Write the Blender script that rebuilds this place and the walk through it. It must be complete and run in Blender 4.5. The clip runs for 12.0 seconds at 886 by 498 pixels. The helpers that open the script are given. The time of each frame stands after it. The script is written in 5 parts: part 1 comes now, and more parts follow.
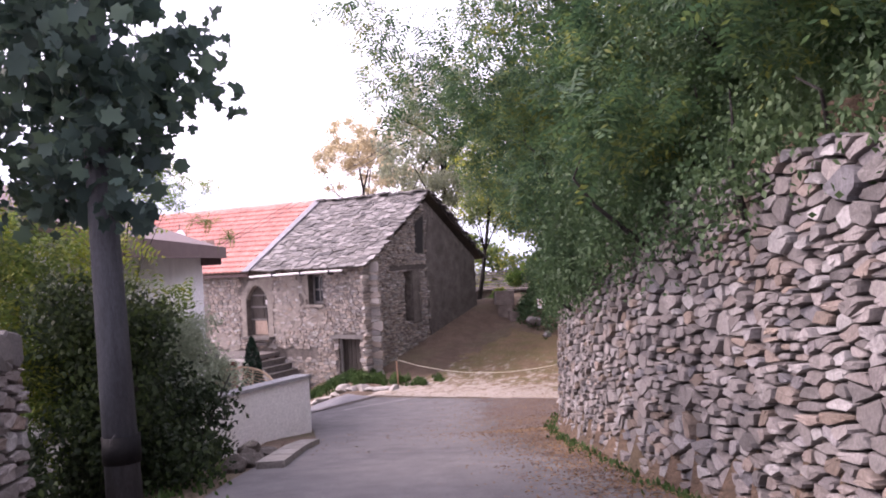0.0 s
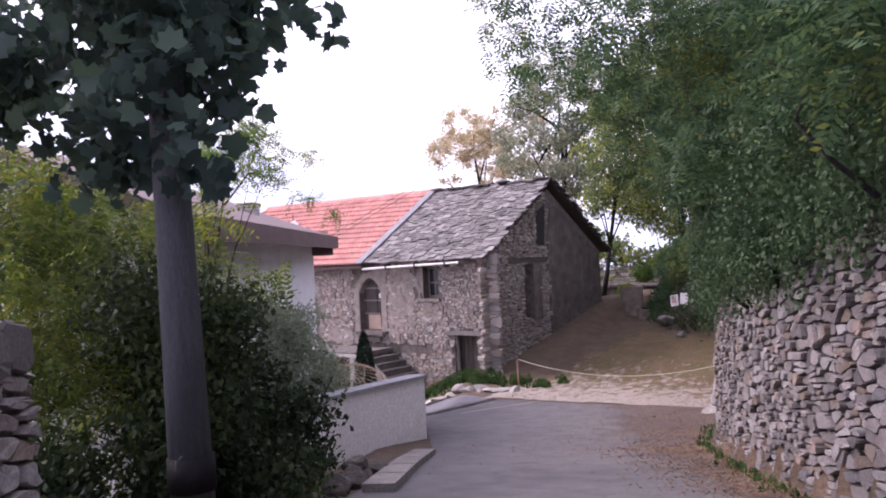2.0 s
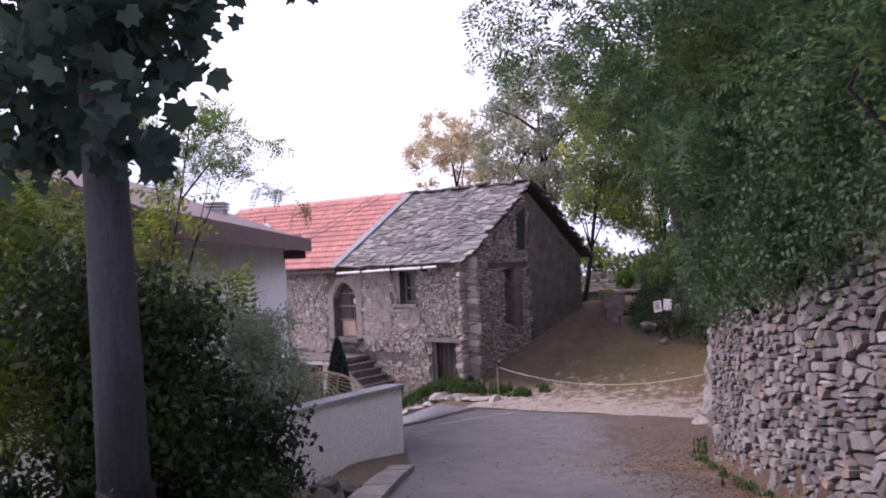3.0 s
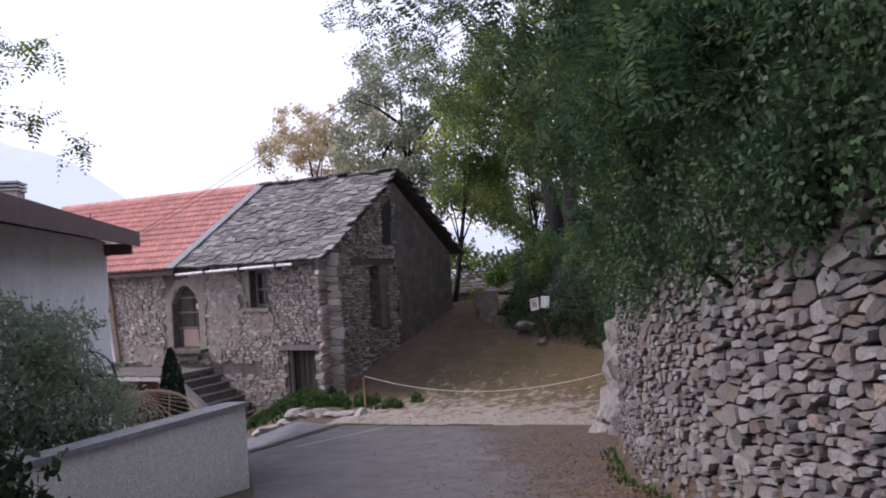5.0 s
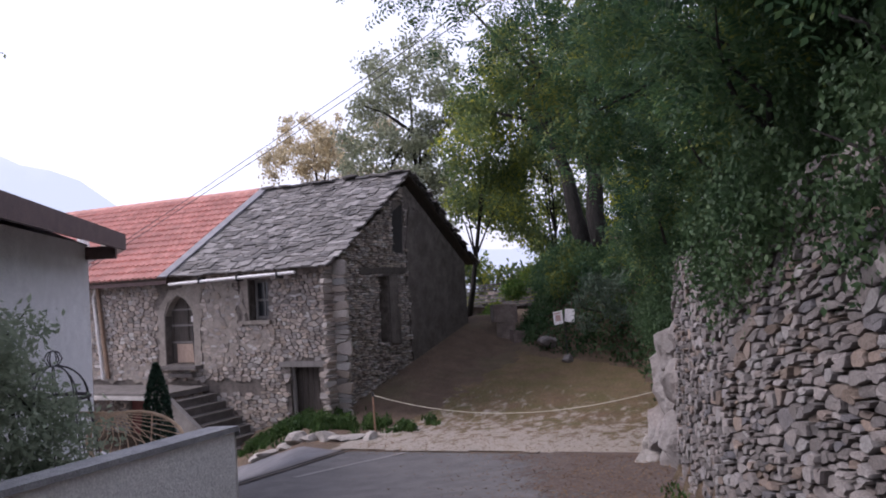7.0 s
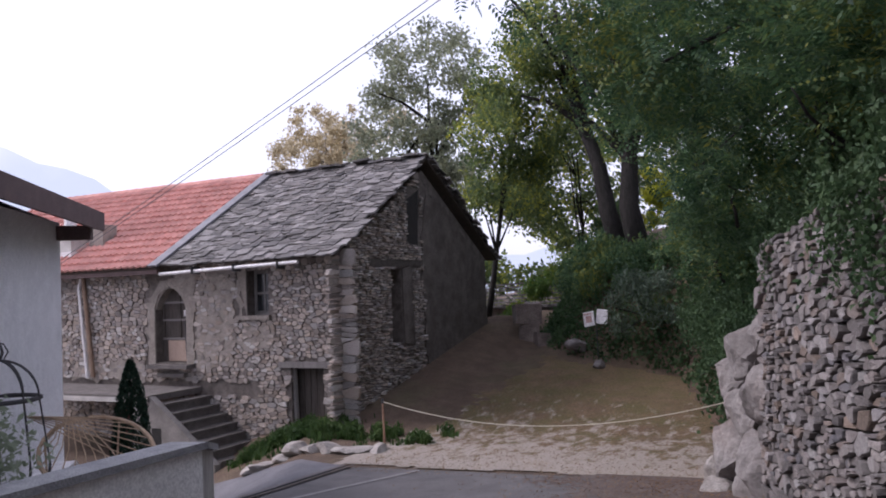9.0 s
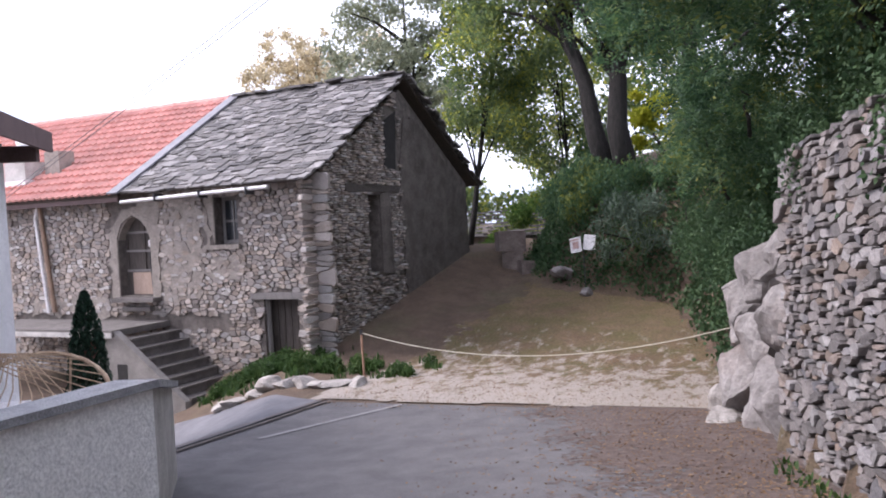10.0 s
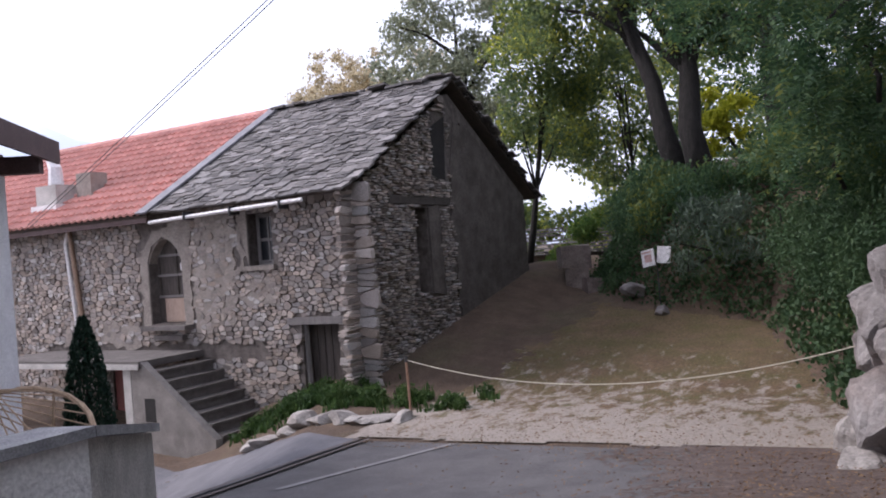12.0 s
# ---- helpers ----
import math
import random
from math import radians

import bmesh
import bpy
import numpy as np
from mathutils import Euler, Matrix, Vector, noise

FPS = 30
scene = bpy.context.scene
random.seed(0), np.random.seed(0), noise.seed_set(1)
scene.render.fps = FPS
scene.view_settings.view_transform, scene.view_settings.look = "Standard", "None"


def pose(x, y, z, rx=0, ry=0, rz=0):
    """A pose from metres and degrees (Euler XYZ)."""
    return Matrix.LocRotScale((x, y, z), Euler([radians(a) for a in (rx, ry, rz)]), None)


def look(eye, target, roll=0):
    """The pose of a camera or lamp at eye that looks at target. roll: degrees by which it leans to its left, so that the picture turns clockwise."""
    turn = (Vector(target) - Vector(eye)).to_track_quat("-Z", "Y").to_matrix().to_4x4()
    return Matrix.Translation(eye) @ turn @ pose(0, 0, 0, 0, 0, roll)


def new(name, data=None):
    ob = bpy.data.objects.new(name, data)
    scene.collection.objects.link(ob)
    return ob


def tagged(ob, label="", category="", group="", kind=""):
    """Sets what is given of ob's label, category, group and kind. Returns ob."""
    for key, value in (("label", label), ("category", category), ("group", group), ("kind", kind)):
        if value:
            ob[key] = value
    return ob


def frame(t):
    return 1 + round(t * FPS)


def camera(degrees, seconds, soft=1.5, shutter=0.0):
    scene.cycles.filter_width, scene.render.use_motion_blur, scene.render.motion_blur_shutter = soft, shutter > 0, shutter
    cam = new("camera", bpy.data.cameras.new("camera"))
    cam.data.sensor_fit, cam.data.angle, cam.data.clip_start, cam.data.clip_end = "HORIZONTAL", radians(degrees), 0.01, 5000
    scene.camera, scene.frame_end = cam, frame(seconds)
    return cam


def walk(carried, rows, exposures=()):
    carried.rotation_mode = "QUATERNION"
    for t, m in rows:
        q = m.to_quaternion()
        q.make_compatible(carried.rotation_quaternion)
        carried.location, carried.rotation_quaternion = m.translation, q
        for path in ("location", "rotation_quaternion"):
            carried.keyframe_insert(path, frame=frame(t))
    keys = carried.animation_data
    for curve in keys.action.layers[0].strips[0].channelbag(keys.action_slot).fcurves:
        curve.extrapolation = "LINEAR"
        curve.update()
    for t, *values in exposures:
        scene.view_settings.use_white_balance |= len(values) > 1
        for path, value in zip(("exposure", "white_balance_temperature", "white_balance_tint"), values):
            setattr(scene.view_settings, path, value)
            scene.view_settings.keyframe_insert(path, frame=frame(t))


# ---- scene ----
cam = camera(56.3, 12.0, soft=1.9)
PATH = [
    (0, (16.549, -23.997, 4.22), (15.569, -22.253, 4.23), -3.0),
    (0.5, (16.214, -23.696, 4.212), (15.149, -22.003, 4.21), -2.4),
    (1, (15.971, -23.278, 4.184), (14.823, -21.641, 4.177), -2.4),
    (1.5, (15.613, -22.898, 4.109), (14.457, -21.267, 4.121), -3.2),
    (2, (15.298, -22.486, 4.068), (14.09, -20.892, 4.083), -2.7),
    (2.5, (14.937, -22.155, 3.991), (13.696, -20.588, 4.06), -2.2),
    (3, (14.683, -21.78, 3.991), (13.523, -20.151, 4.019), -2.5),
    (5, (13.064, -19.417, 3.606), (12.195, -17.616, 3.638), -3.4),
    (5.5, (12.835, -18.902, 3.533), (11.902, -17.134, 3.579), -3.0),
    (6, (12.521, -18.521, 3.469), (11.564, -16.767, 3.557), -4.3),
    (6.5, (12.215, -18.093, 3.393), (11.308, -16.312, 3.482), -3.7),
    (8.5, (10.966, -16.412, 3.203), (10.109, -14.606, 3.268), -3.0),
    (9, (10.704, -15.752, 3.107), (9.799, -13.97, 3.198), -2.3),
    (9.5, (10.415, -15.317, 3.053), (9.579, -13.501, 3.098), -2.5),
    (10, (10.134, -14.813, 2.925), (9.272, -13.01, 2.853), -2.9),
    (10.5, (9.853, -14.362, 2.787), (9.09, -12.517, 2.675), -3.2),
    (11, (9.718, -13.808, 2.745), (8.816, -12.023, 2.69), -3.0),
    (11.5, (9.499, -13.413, 2.657), (8.552, -11.651, 2.655), -3.1),
    (12, (9.386, -13.02, 2.627), (8.397, -11.282, 2.63), -4.3),
]
walk(cam, [(t, look(eye, target, roll)) for t, eye, target, roll in PATH], exposures=[(t, e, 6400 if t < 1 else 6220 if t < 2 else 6020 if t < 4 else 5900, 37 if t < 4 else 24 if t < 9.2 else 21) for t, e in ((0, 1.95), (0.8, 1.76), (1.6, 1.66), (2.5, 1.42), (3.2, 1.26), (5.0, 0.95), (5.5, 1.0), (6.1, 0.74), (6.5, 0.84), (8.5, 0.92), (9.0, 0.84), (9.4, 1.22), (10.2, 1.72), (10.7, 1.7), (11.4, 1.38), (12, 1.08))])

# ---- world and light ----
SUN_EL, SUN_AZ = 42.0, 252.0
world = bpy.data.worlds.new("world")
scene.world = world
world.use_nodes = True
wn = world.node_tree.nodes
sky = wn.new("ShaderNodeTexSky")
sky.sky_type, sky.sun_disc = "NISHITA", False
sky.sun_elevation, sky.sun_rotation = radians(SUN_EL), radians(SUN_AZ)
sky.air_density, sky.dust_density, sky.ozone_density = 1.0, 5.0, 1.0
# thin bright cloud over most of the sky
veil = wn.new("ShaderNodeMix")
veil.data_type = "RGBA"
veil.inputs[0].default_value = 0.7
veil.inputs[7].default_value = (6.6, 6.7, 7.1, 1)
world.node_tree.links.new(sky.outputs[0], veil.inputs[6])
world.node_tree.links.new(veil.outputs[2], wn["Background"].inputs[0])
wn["Background"].inputs[1].default_value = 0.112
sun = new("sun", bpy.data.lights.new("sun", "SUN"))
sun.data.energy, sun.data.angle, sun.data.color = 1.3, radians(20), (1.0, 0.94, 0.86)
az = radians(SUN_AZ)
toward = Vector((math.sin(az) * math.cos(radians(SUN_EL)), math.cos(az) * math.cos(radians(SUN_EL)), math.sin(radians(SUN_EL))))
sun.matrix_world = look(toward * 60, (0, 0, 0))

# ---- materials ----
def mat(name, c1, c2, scale=6.0, rough=0.85, bump=0.3, fine=60.0, rand="", spread=0.35, tint=None, metal=0.0, stain=None, stain_scale=0.7, stain_amount=0.5, stretch=(1, 1, 1), grain=0.38, bump_dist=0.02):
    m = bpy.data.materials.new(name)
    m.use_nodes = True
    n, l = m.node_tree.nodes, m.node_tree.links
    b = n["Principled BSDF"]
    b.inputs["Roughness"].default_value, b.inputs["Metallic"].default_value = rough, metal
    geo = n.new("ShaderNodeNewGeometry")
    mp = n.new("ShaderNodeMapping")
    mp.inputs["Scale"].default_value = stretch
    l.new(geo.outputs["Position"], mp.inputs[0])

    def noise_at(s, detail=6, rough_n=0.6):
        t = n.new("ShaderNodeTexNoise")
        t.inputs["Scale"].default_value, t.inputs["Detail"].default_value, t.inputs["Roughness"].default_value = s, detail, rough_n
        l.new(mp.outputs[0], t.inputs["Vector"])
        return t

    def mixed(fac, a, c, mode="MIX"):
        x = n.new("ShaderNodeMix")
        x.data_type, x.blend_type = "RGBA", mode
        for sock, v in ((x.inputs[0], fac), (x.inputs[6], a), (x.inputs[7], c)):
            if isinstance(v, (int, float)):
                sock.default_value = v
            elif isinstance(v, tuple):
                sock.default_value = (*v, 1)
            else:
                l.new(v, sock)
        return x.outputs[2]

    def ramp(src, lo, hi):
        r = n.new("ShaderNodeMapRange")
        r.inputs[1].default_value, r.inputs[2].default_value = lo, hi
        l.new(src, r.inputs[0])
        return r.outputs[0]

    n1, n2 = noise_at(scale), noise_at(fine, 4)
    col = mixed(ramp(n1.outputs[0], 0.35, 0.65), c1, c2)
    if stain:
        col = mixed(ramp(noise_at(stain_scale, 5).outputs[0], 0.5, 0.5 + 0.3 / max(stain_amount, 0.05)), col, stain)
    if rand:
        if rand == "object":
            r = n.new("ShaderNodeObjectInfo").outputs["Random"]
        else:
            r = geo.outputs["Random Per Island"]
        if tint:
            cr = n.new("ShaderNodeValToRGB")
            cr.color_ramp.interpolation = "LINEAR"
            els = cr.color_ramp.elements
            els[0].color, els[1].color = (*tint[0], 1), (*tint[-1], 1)
            for i, c in enumerate(tint[1:-1]):
                els.new((i + 1) / (len(tint) - 1)).color = (*c, 1)
            l.new(r, cr.inputs[0])
            col = mixed(0.65, col, cr.outputs[0])
        mul = n.new("ShaderNodeMath")
        mul.operation = "MULTIPLY_ADD"
        fr = n.new("ShaderNodeMath")
        fr.operation = "FRACT"
        m7 = n.new("ShaderNodeMath")
        m7.operation = "MULTIPLY"
        m7.inputs[1].default_value = 7.31
        l.new(r, m7.inputs[0])
        l.new(m7.outputs[0], fr.inputs[0])
        l.new(fr.outputs[0], mul.inputs[0])
        mul.inputs[1].default_value, mul.inputs[2].default_value = 2 * spread, 1 - spread
        col = mixed(1.0, col, mul.outputs[0], "MULTIPLY")
    g = n.new("ShaderNodeMapRange")
    for k, v in enumerate((0.3, 0.7, 1 - grain, 1 + grain)):
        g.inputs[k + 1].default_value = v
    l.new(n2.outputs[0], g.inputs[0])
    col = mixed(1.0, col, g.outputs[0], "MULTIPLY")
    l.new(col, b.inputs["Base Color"])
    if bump:
        add = n.new("ShaderNodeMath")
        add.operation = "ADD"
        l.new(n1.outputs[0], add.inputs[0])
        l.new(n2.outputs[0], add.inputs[1])
        bp = n.new("ShaderNodeBump")
        bp.inputs["Strength"].default_value, bp.inputs["Distance"].default_value = bump, bump_dist
        l.new(add.outputs[0], bp.inputs["Height"])
        l.new(bp.outputs[0], b.inputs["Normal"])
    return m


def leaf_mat(name, colours, rough=0.5, through_light=0.35):
    m = bpy.data.materials.new(name)
    m.use_nodes = True
    n, l = m.node_tree.nodes, m.node_tree.links
    b, out = n["Principled BSDF"], n["Material Output"]
    geo = n.new("ShaderNodeNewGeometry")
    cr = n.new("ShaderNodeValToRGB")
    els = cr.color_ramp.elements
    els[0].color, els[1].color = (*colours[0], 1), (*colours[-1], 1)
    for i, c in enumerate(colours[1:-1]):
        els.new((i + 1) / (len(colours) - 1)).color = (*c, 1)
    big = n.new("ShaderNodeTexNoise")
    big.inputs["Scale"].default_value = 0.9
    l.new(geo.outputs["Position"], big.inputs["Vector"])
    mixf = n.new("ShaderNodeMath")
    mixf.operation = "MULTIPLY_ADD"
    l.new(geo.outputs["Random Per Island"], mixf.inputs[0])
    mixf.inputs[1].default_value = 0.6
    sc = n.new("ShaderNodeMath")
    sc.operation = "MULTIPLY_ADD"
    l.new(big.outputs[0], sc.inputs[0])
    sc.inputs[1].default_value, sc.inputs[2].default_value = 1.4, -0.5
    l.new(sc.outputs[0], mixf.inputs[2])
    l.new(mixf.outputs[0], cr.inputs[0])
    l.new(cr.outputs[0], b.inputs["Base Color"])
    b.inputs["Roughness"].default_value, b.inputs["Specular IOR Level"].default_value = max(rough, 0.6), 0.22
    tr = n.new("ShaderNodeBsdfTranslucent")
    l.new(cr.outputs[0], tr.inputs[0])
    mx = n.new("ShaderNodeMixShader")
    mx.inputs[0].default_value = through_light
    l.new(b.outputs[0], mx.inputs[1])
    l.new(tr.outputs[0], mx.inputs[2])
    l.new(mx.outputs[0], out.inputs[0])
    return m


STONES = [(0.16, 0.13, 0.116), (0.405, 0.361, 0.327), (0.301, 0.233, 0.18), (0.493, 0.475, 0.456), (0.206, 0.193, 0.188), (0.419, 0.339, 0.273), (0.345, 0.301, 0.273)]
RSTONES = [(0.078, 0.069, 0.067), (0.156, 0.142, 0.133), (0.098, 0.082, 0.075), (0.291, 0.266, 0.251), (0.104, 0.104, 0.118), (0.187, 0.13, 0.088), (0.141, 0.125, 0.12), (0.228, 0.203, 0.188), (0.093, 0.082, 0.079), (0.36, 0.35, 0.34)]
M = {}
M["stone"] = mat("house_stone", (0.22, 0.19, 0.168), (0.33, 0.29, 0.26), 9, 0.9, 0.6, 60, "object", 0.3, STONES)
M["stone_rest"] = mat("house_stone_rest", (0.22, 0.19, 0.168), (0.33, 0.29, 0.26), 9, 0.9, 0.6, 60, "island", 0.3, STONES)
M["rstone"] = mat("field_stone", (0.10, 0.093, 0.089), (0.19, 0.178, 0.17), 7, 0.9, 0.55, 45, "object", 0.3, RSTONES, grain=0.26, bump_dist=0.012)
M["rstone_rest"] = mat("field_stone_rest", (0.10, 0.093, 0.089), (0.19, 0.178, 0.17), 7, 0.9, 0.55, 45, "island", 0.3, RSTONES, grain=0.26, bump_dist=0.012)
M["mortar"] = mat("lime_mortar", (0.075, 0.063, 0.055), (0.17, 0.147, 0.13), 5, 0.95, 0.8, 40, stain=(0.10, 0.085, 0.075), stain_scale=0.9)
M["joint"] = mat("dry_joint", (0.045, 0.038, 0.033), (0.10, 0.086, 0.074), 14, 0.95, 0.6, 40)
M["plaster"] = mat("grey_render", (0.07, 0.059, 0.05), (0.14, 0.12, 0.105), 2.2, 0.95, 0.7, 30, stain=(0.045, 0.04, 0.035), stain_scale=0.9, bump_dist=0.03)
M["surround"] = mat("pale_plaster", (0.22, 0.19, 0.165), (0.31, 0.275, 0.24), 4, 0.95, 0.6, 45, stain=(0.18, 0.155, 0.135), stain_scale=1.5)
M["slate"] = mat("roof_slate", (0.08, 0.076, 0.075), (0.13, 0.122, 0.118), 8, 0.85, 0.5, 50, "object", 0.35, [(0.05, 0.046, 0.045), (0.14, 0.13, 0.124), (0.09, 0.079, 0.07), (0.25, 0.235, 0.225), (0.12, 0.11, 0.10)])
M["slate_rest"] = mat("roof_slate_rest", (0.08, 0.076, 0.075), (0.13, 0.122, 0.118), 8, 0.85, 0.5, 50, "island", 0.35, [(0.05, 0.046, 0.045), (0.14, 0.13, 0.124), (0.09, 0.079, 0.07), (0.25, 0.235, 0.225), (0.12, 0.11, 0.10)])
M["tile"] = mat("clay_tile", (0.46, 0.20, 0.165), (0.56, 0.29, 0.24), 5, 0.75, 0.2, 70, "object", 0.14, stain=(0.34, 0.18, 0.155), stain_scale=0.5)
M["tile_rest"] = mat("clay_tile_rest", (0.46, 0.20, 0.165), (0.56, 0.29, 0.24), 5, 0.75, 0.2, 70, "island", 0.14, stain=(0.34, 0.18, 0.155), stain_scale=0.5)
M["under"] = mat("roof_boards", (0.05, 0.04, 0.035), (0.09, 0.07, 0.055), 6, 0.9, 0.3, stretch=(8, 1, 1))
M["wood"] = mat("weathered_wood", (0.05, 0.042, 0.036), (0.09, 0.075, 0.064), 5, 0.85, 0.5, 50, stretch=(6, 6, 0.6))
M["pale_wood"] = mat("bare_wood", (0.36, 0.26, 0.20), (0.44, 0.33, 0.26), 5, 0.8, 0.3, 50, stretch=(6, 6, 0.6))
M["grey_wood"] = mat("grey_wood", (0.16, 0.15, 0.14), (0.22, 0.20, 0.19), 5, 0.85, 0.4, 50, stretch=(6, 6, 0.6))
M["rot"] = mat("red_brown_paint", (0.13, 0.035, 0.03), (0.17, 0.05, 0.04), 4, 0.7, 0.2)
# near-black colour that stands for the shade inside the house and its openings
M["dark"] = mat("interior_shade_black", (0.015, 0.014, 0.013), (0.025, 0.022, 0.02), 4, 0.95, 0.0)
M["concrete"] = mat("concrete", (0.36, 0.345, 0.32), (0.50, 0.48, 0.45), 3, 0.9, 0.4, 60, stain=(0.14, 0.13, 0.11), stain_scale=1.2)
M["old_concrete"] = mat("old_concrete", (0.17, 0.155, 0.14), (0.25, 0.232, 0.212), 3, 0.9, 0.5, 50, stain=(0.10, 0.092, 0.08), stain_scale=1.4)
M["step"] = mat("worn_concrete_step", (0.09, 0.08, 0.074), (0.145, 0.13, 0.12), 4, 0.9, 0.4, 60, stain=(0.08, 0.075, 0.065), stain_scale=1.5)
M["roughcast"] = mat("roughcast_render", (0.72, 0.71, 0.69), (0.84, 0.83, 0.80), 14, 0.95, 0.6, 38, stain=(0.55, 0.535, 0.50), stain_scale=1.0, bump_dist=0.03, grain=0.2)
M["white"] = mat("white_render", (0.72, 0.72, 0.735), (0.80, 0.80, 0.81), 3, 0.9, 0.3, 60, stain=(0.52, 0.52, 0.52), stain_scale=0.5)
M["cap"] = mat("cement_cap", (0.22, 0.22, 0.23), (0.32, 0.32, 0.32), 6, 0.85, 0.4, 60)
M["fascia"] = mat("brown_fascia", (0.10, 0.065, 0.062), (0.14, 0.09, 0.085), 4, 0.7, 0.2, 50)
M["zinc"] = mat("zinc_flashing", (0.15, 0.145, 0.158), (0.21, 0.205, 0.22), 4, 0.75, 0.1, 40)
M["gutter"] = mat("pale_gutter", (0.60, 0.58, 0.58), (0.70, 0.68, 0.67), 4, 0.45, 0.05, 40)
M["copper"] = mat("brown_pipe", (0.20, 0.13, 0.09), (0.27, 0.18, 0.12), 4, 0.55, 0.05, 40)
M["iron"] = mat("dark_iron", (0.03, 0.03, 0.033), (0.05, 0.048, 0.048), 8, 0.6, 0.1, 60)
M["cane"] = mat("weathered_cane", (0.36, 0.25, 0.16), (0.46, 0.34, 0.23), 8, 0.8, 0.2, 60)
M["pole"] = mat("grey_pole", (0.032, 0.035, 0.042), (0.056, 0.06, 0.069), 4, 0.8, 0.3, 50, stretch=(3, 3, 0.4))
M["black"] = mat("black_band", (0.007, 0.007, 0.008), (0.012, 0.012, 0.012), 4, 0.7, 0.1)
M["black"].node_tree.nodes["Principled BSDF"].inputs["Specular IOR Level"].default_value = 0.1
M["asphalt"] = mat("asphalt", (0.086, 0.082, 0.083), (0.125, 0.118, 0.119), 2.5, 0.92, 0.6, 90, stain=(0.16, 0.148, 0.144), stain_scale=0.5, bump_dist=0.01)
M["drive"] = mat("driveway_cement", (0.10, 0.10, 0.112), (0.15, 0.148, 0.16), 2.0, 0.75, 0.4, 80, stain=(0.09, 0.09, 0.098), stain_scale=0.8, bump_dist=0.01)
M["soil"] = mat("soil", (0.08, 0.054, 0.036), (0.125, 0.084, 0.056), 2.5, 0.95, 0.8, 30, stain=(0.07, 0.085, 0.03), stain_scale=0.6, bump_dist=0.05)
M["dirt"] = mat("trodden_earth", (0.10, 0.084, 0.03), (0.15, 0.10, 0.055), 1.7, 0.95, 0.8, 28, stain=(0.095, 0.052, 0.034), stain_scale=0.8, stain_amount=1.0, grain=0.5, bump_dist=0.05)
def wash(m, c3, c4, y0, y1):
    """Gravel that thins out between two distances from the lane, in ragged tongues."""
    n, l = m.node_tree.nodes, m.node_tree.links
    b = n["Principled BSDF"]
    old = b.inputs["Base Color"].links[0].from_socket
    geo, sep = n.new("ShaderNodeNewGeometry"), n.new("ShaderNodeSeparateXYZ")
    l.new(geo.outputs["Position"], sep.inputs[0])
    mp, t, g = n.new("ShaderNodeMapping"), n.new("ShaderNodeTexNoise"), n.new("ShaderNodeTexNoise")
    mp.inputs["Scale"].default_value = (1.5, 0.75, 1.0)
    mp.inputs["Rotation"].default_value = (0, 0, 0.7)
    l.new(geo.outputs["Position"], mp.inputs[0])
    l.new(mp.outputs[0], t.inputs["Vector"])
    t.inputs["Scale"].default_value, t.inputs["Detail"].default_value, t.inputs["Roughness"].default_value = 2.6, 9, 0.7
    g.inputs["Scale"].default_value, g.inputs["Detail"].default_value = 24, 5
    l.new(geo.outputs["Position"], g.inputs["Vector"])
    r = n.new("ShaderNodeMapRange")
    r.inputs[1].default_value, r.inputs[2].default_value, r.inputs[3].default_value, r.inputs[4].default_value = y0, y1, -0.65, -2.0
    l.new(sep.outputs[1], r.inputs[0])
    s = n.new("ShaderNodeMath")
    s.operation = "MULTIPLY_ADD"
    s.inputs[1].default_value = 4.0
    l.new(t.outputs[0], s.inputs[0])
    l.new(r.outputs[0], s.inputs[2])
    e = n.new("ShaderNodeMapRange")
    e.inputs[1].default_value, e.inputs[2].default_value = 0.6, 1.05
    l.new(s.outputs[0], e.inputs[0])
    pale, x = n.new("ShaderNodeMix"), n.new("ShaderNodeMix")
    pale.data_type = x.data_type = "RGBA"
    pale.inputs[6].default_value, pale.inputs[7].default_value = (*c3, 1), (*c4, 1)
    l.new(g.outputs[0], pale.inputs[0])
    l.new(e.outputs[0], x.inputs[0])
    l.new(old, x.inputs[6])
    l.new(pale.outputs[2], x.inputs[7])
    l.new(x.outputs[2], b.inputs["Base Color"])


wash(M["dirt"], (0.17, 0.138, 0.108), (0.46, 0.41, 0.36), -3.4, 4.2)
M["litter"] = mat("leaf_litter", (0.07, 0.048, 0.038), (0.12, 0.09, 0.077), 9, 0.95, 0.6, 40, stain=(0.16, 0.15, 0.15), stain_scale=0.8)
M["rock"] = mat("grey_rock", (0.13, 0.117, 0.11), (0.25, 0.232, 0.22), 2.0, 0.9, 0.6, 22, stain=(0.24, 0.18, 0.15), stain_scale=1.3, bump_dist=0.03, grain=0.2)
M["pale_rock"] = mat("pale_rock", (0.23, 0.208, 0.188), (0.35, 0.327, 0.30), 3, 0.9, 0.5, 30, bump_dist=0.02, grain=0.25)
M["dark_rubble"] = mat("dark_rubble", (0.05, 0.043, 0.037), (0.10, 0.088, 0.076), 5, 0.9, 0.6, 40)
M["block"] = mat("weathered_block", (0.12, 0.092, 0.078), (0.21, 0.17, 0.148), 3, 0.9, 0.8, 30, stain=(0.07, 0.065, 0.04), stain_scale=1.8)
M["bark"] = mat("bark", (0.013, 0.011, 0.0095), (0.03, 0.0255, 0.022), 6, 0.95, 0.9, 40, stretch=(3, 3, 0.5), bump_dist=0.05)
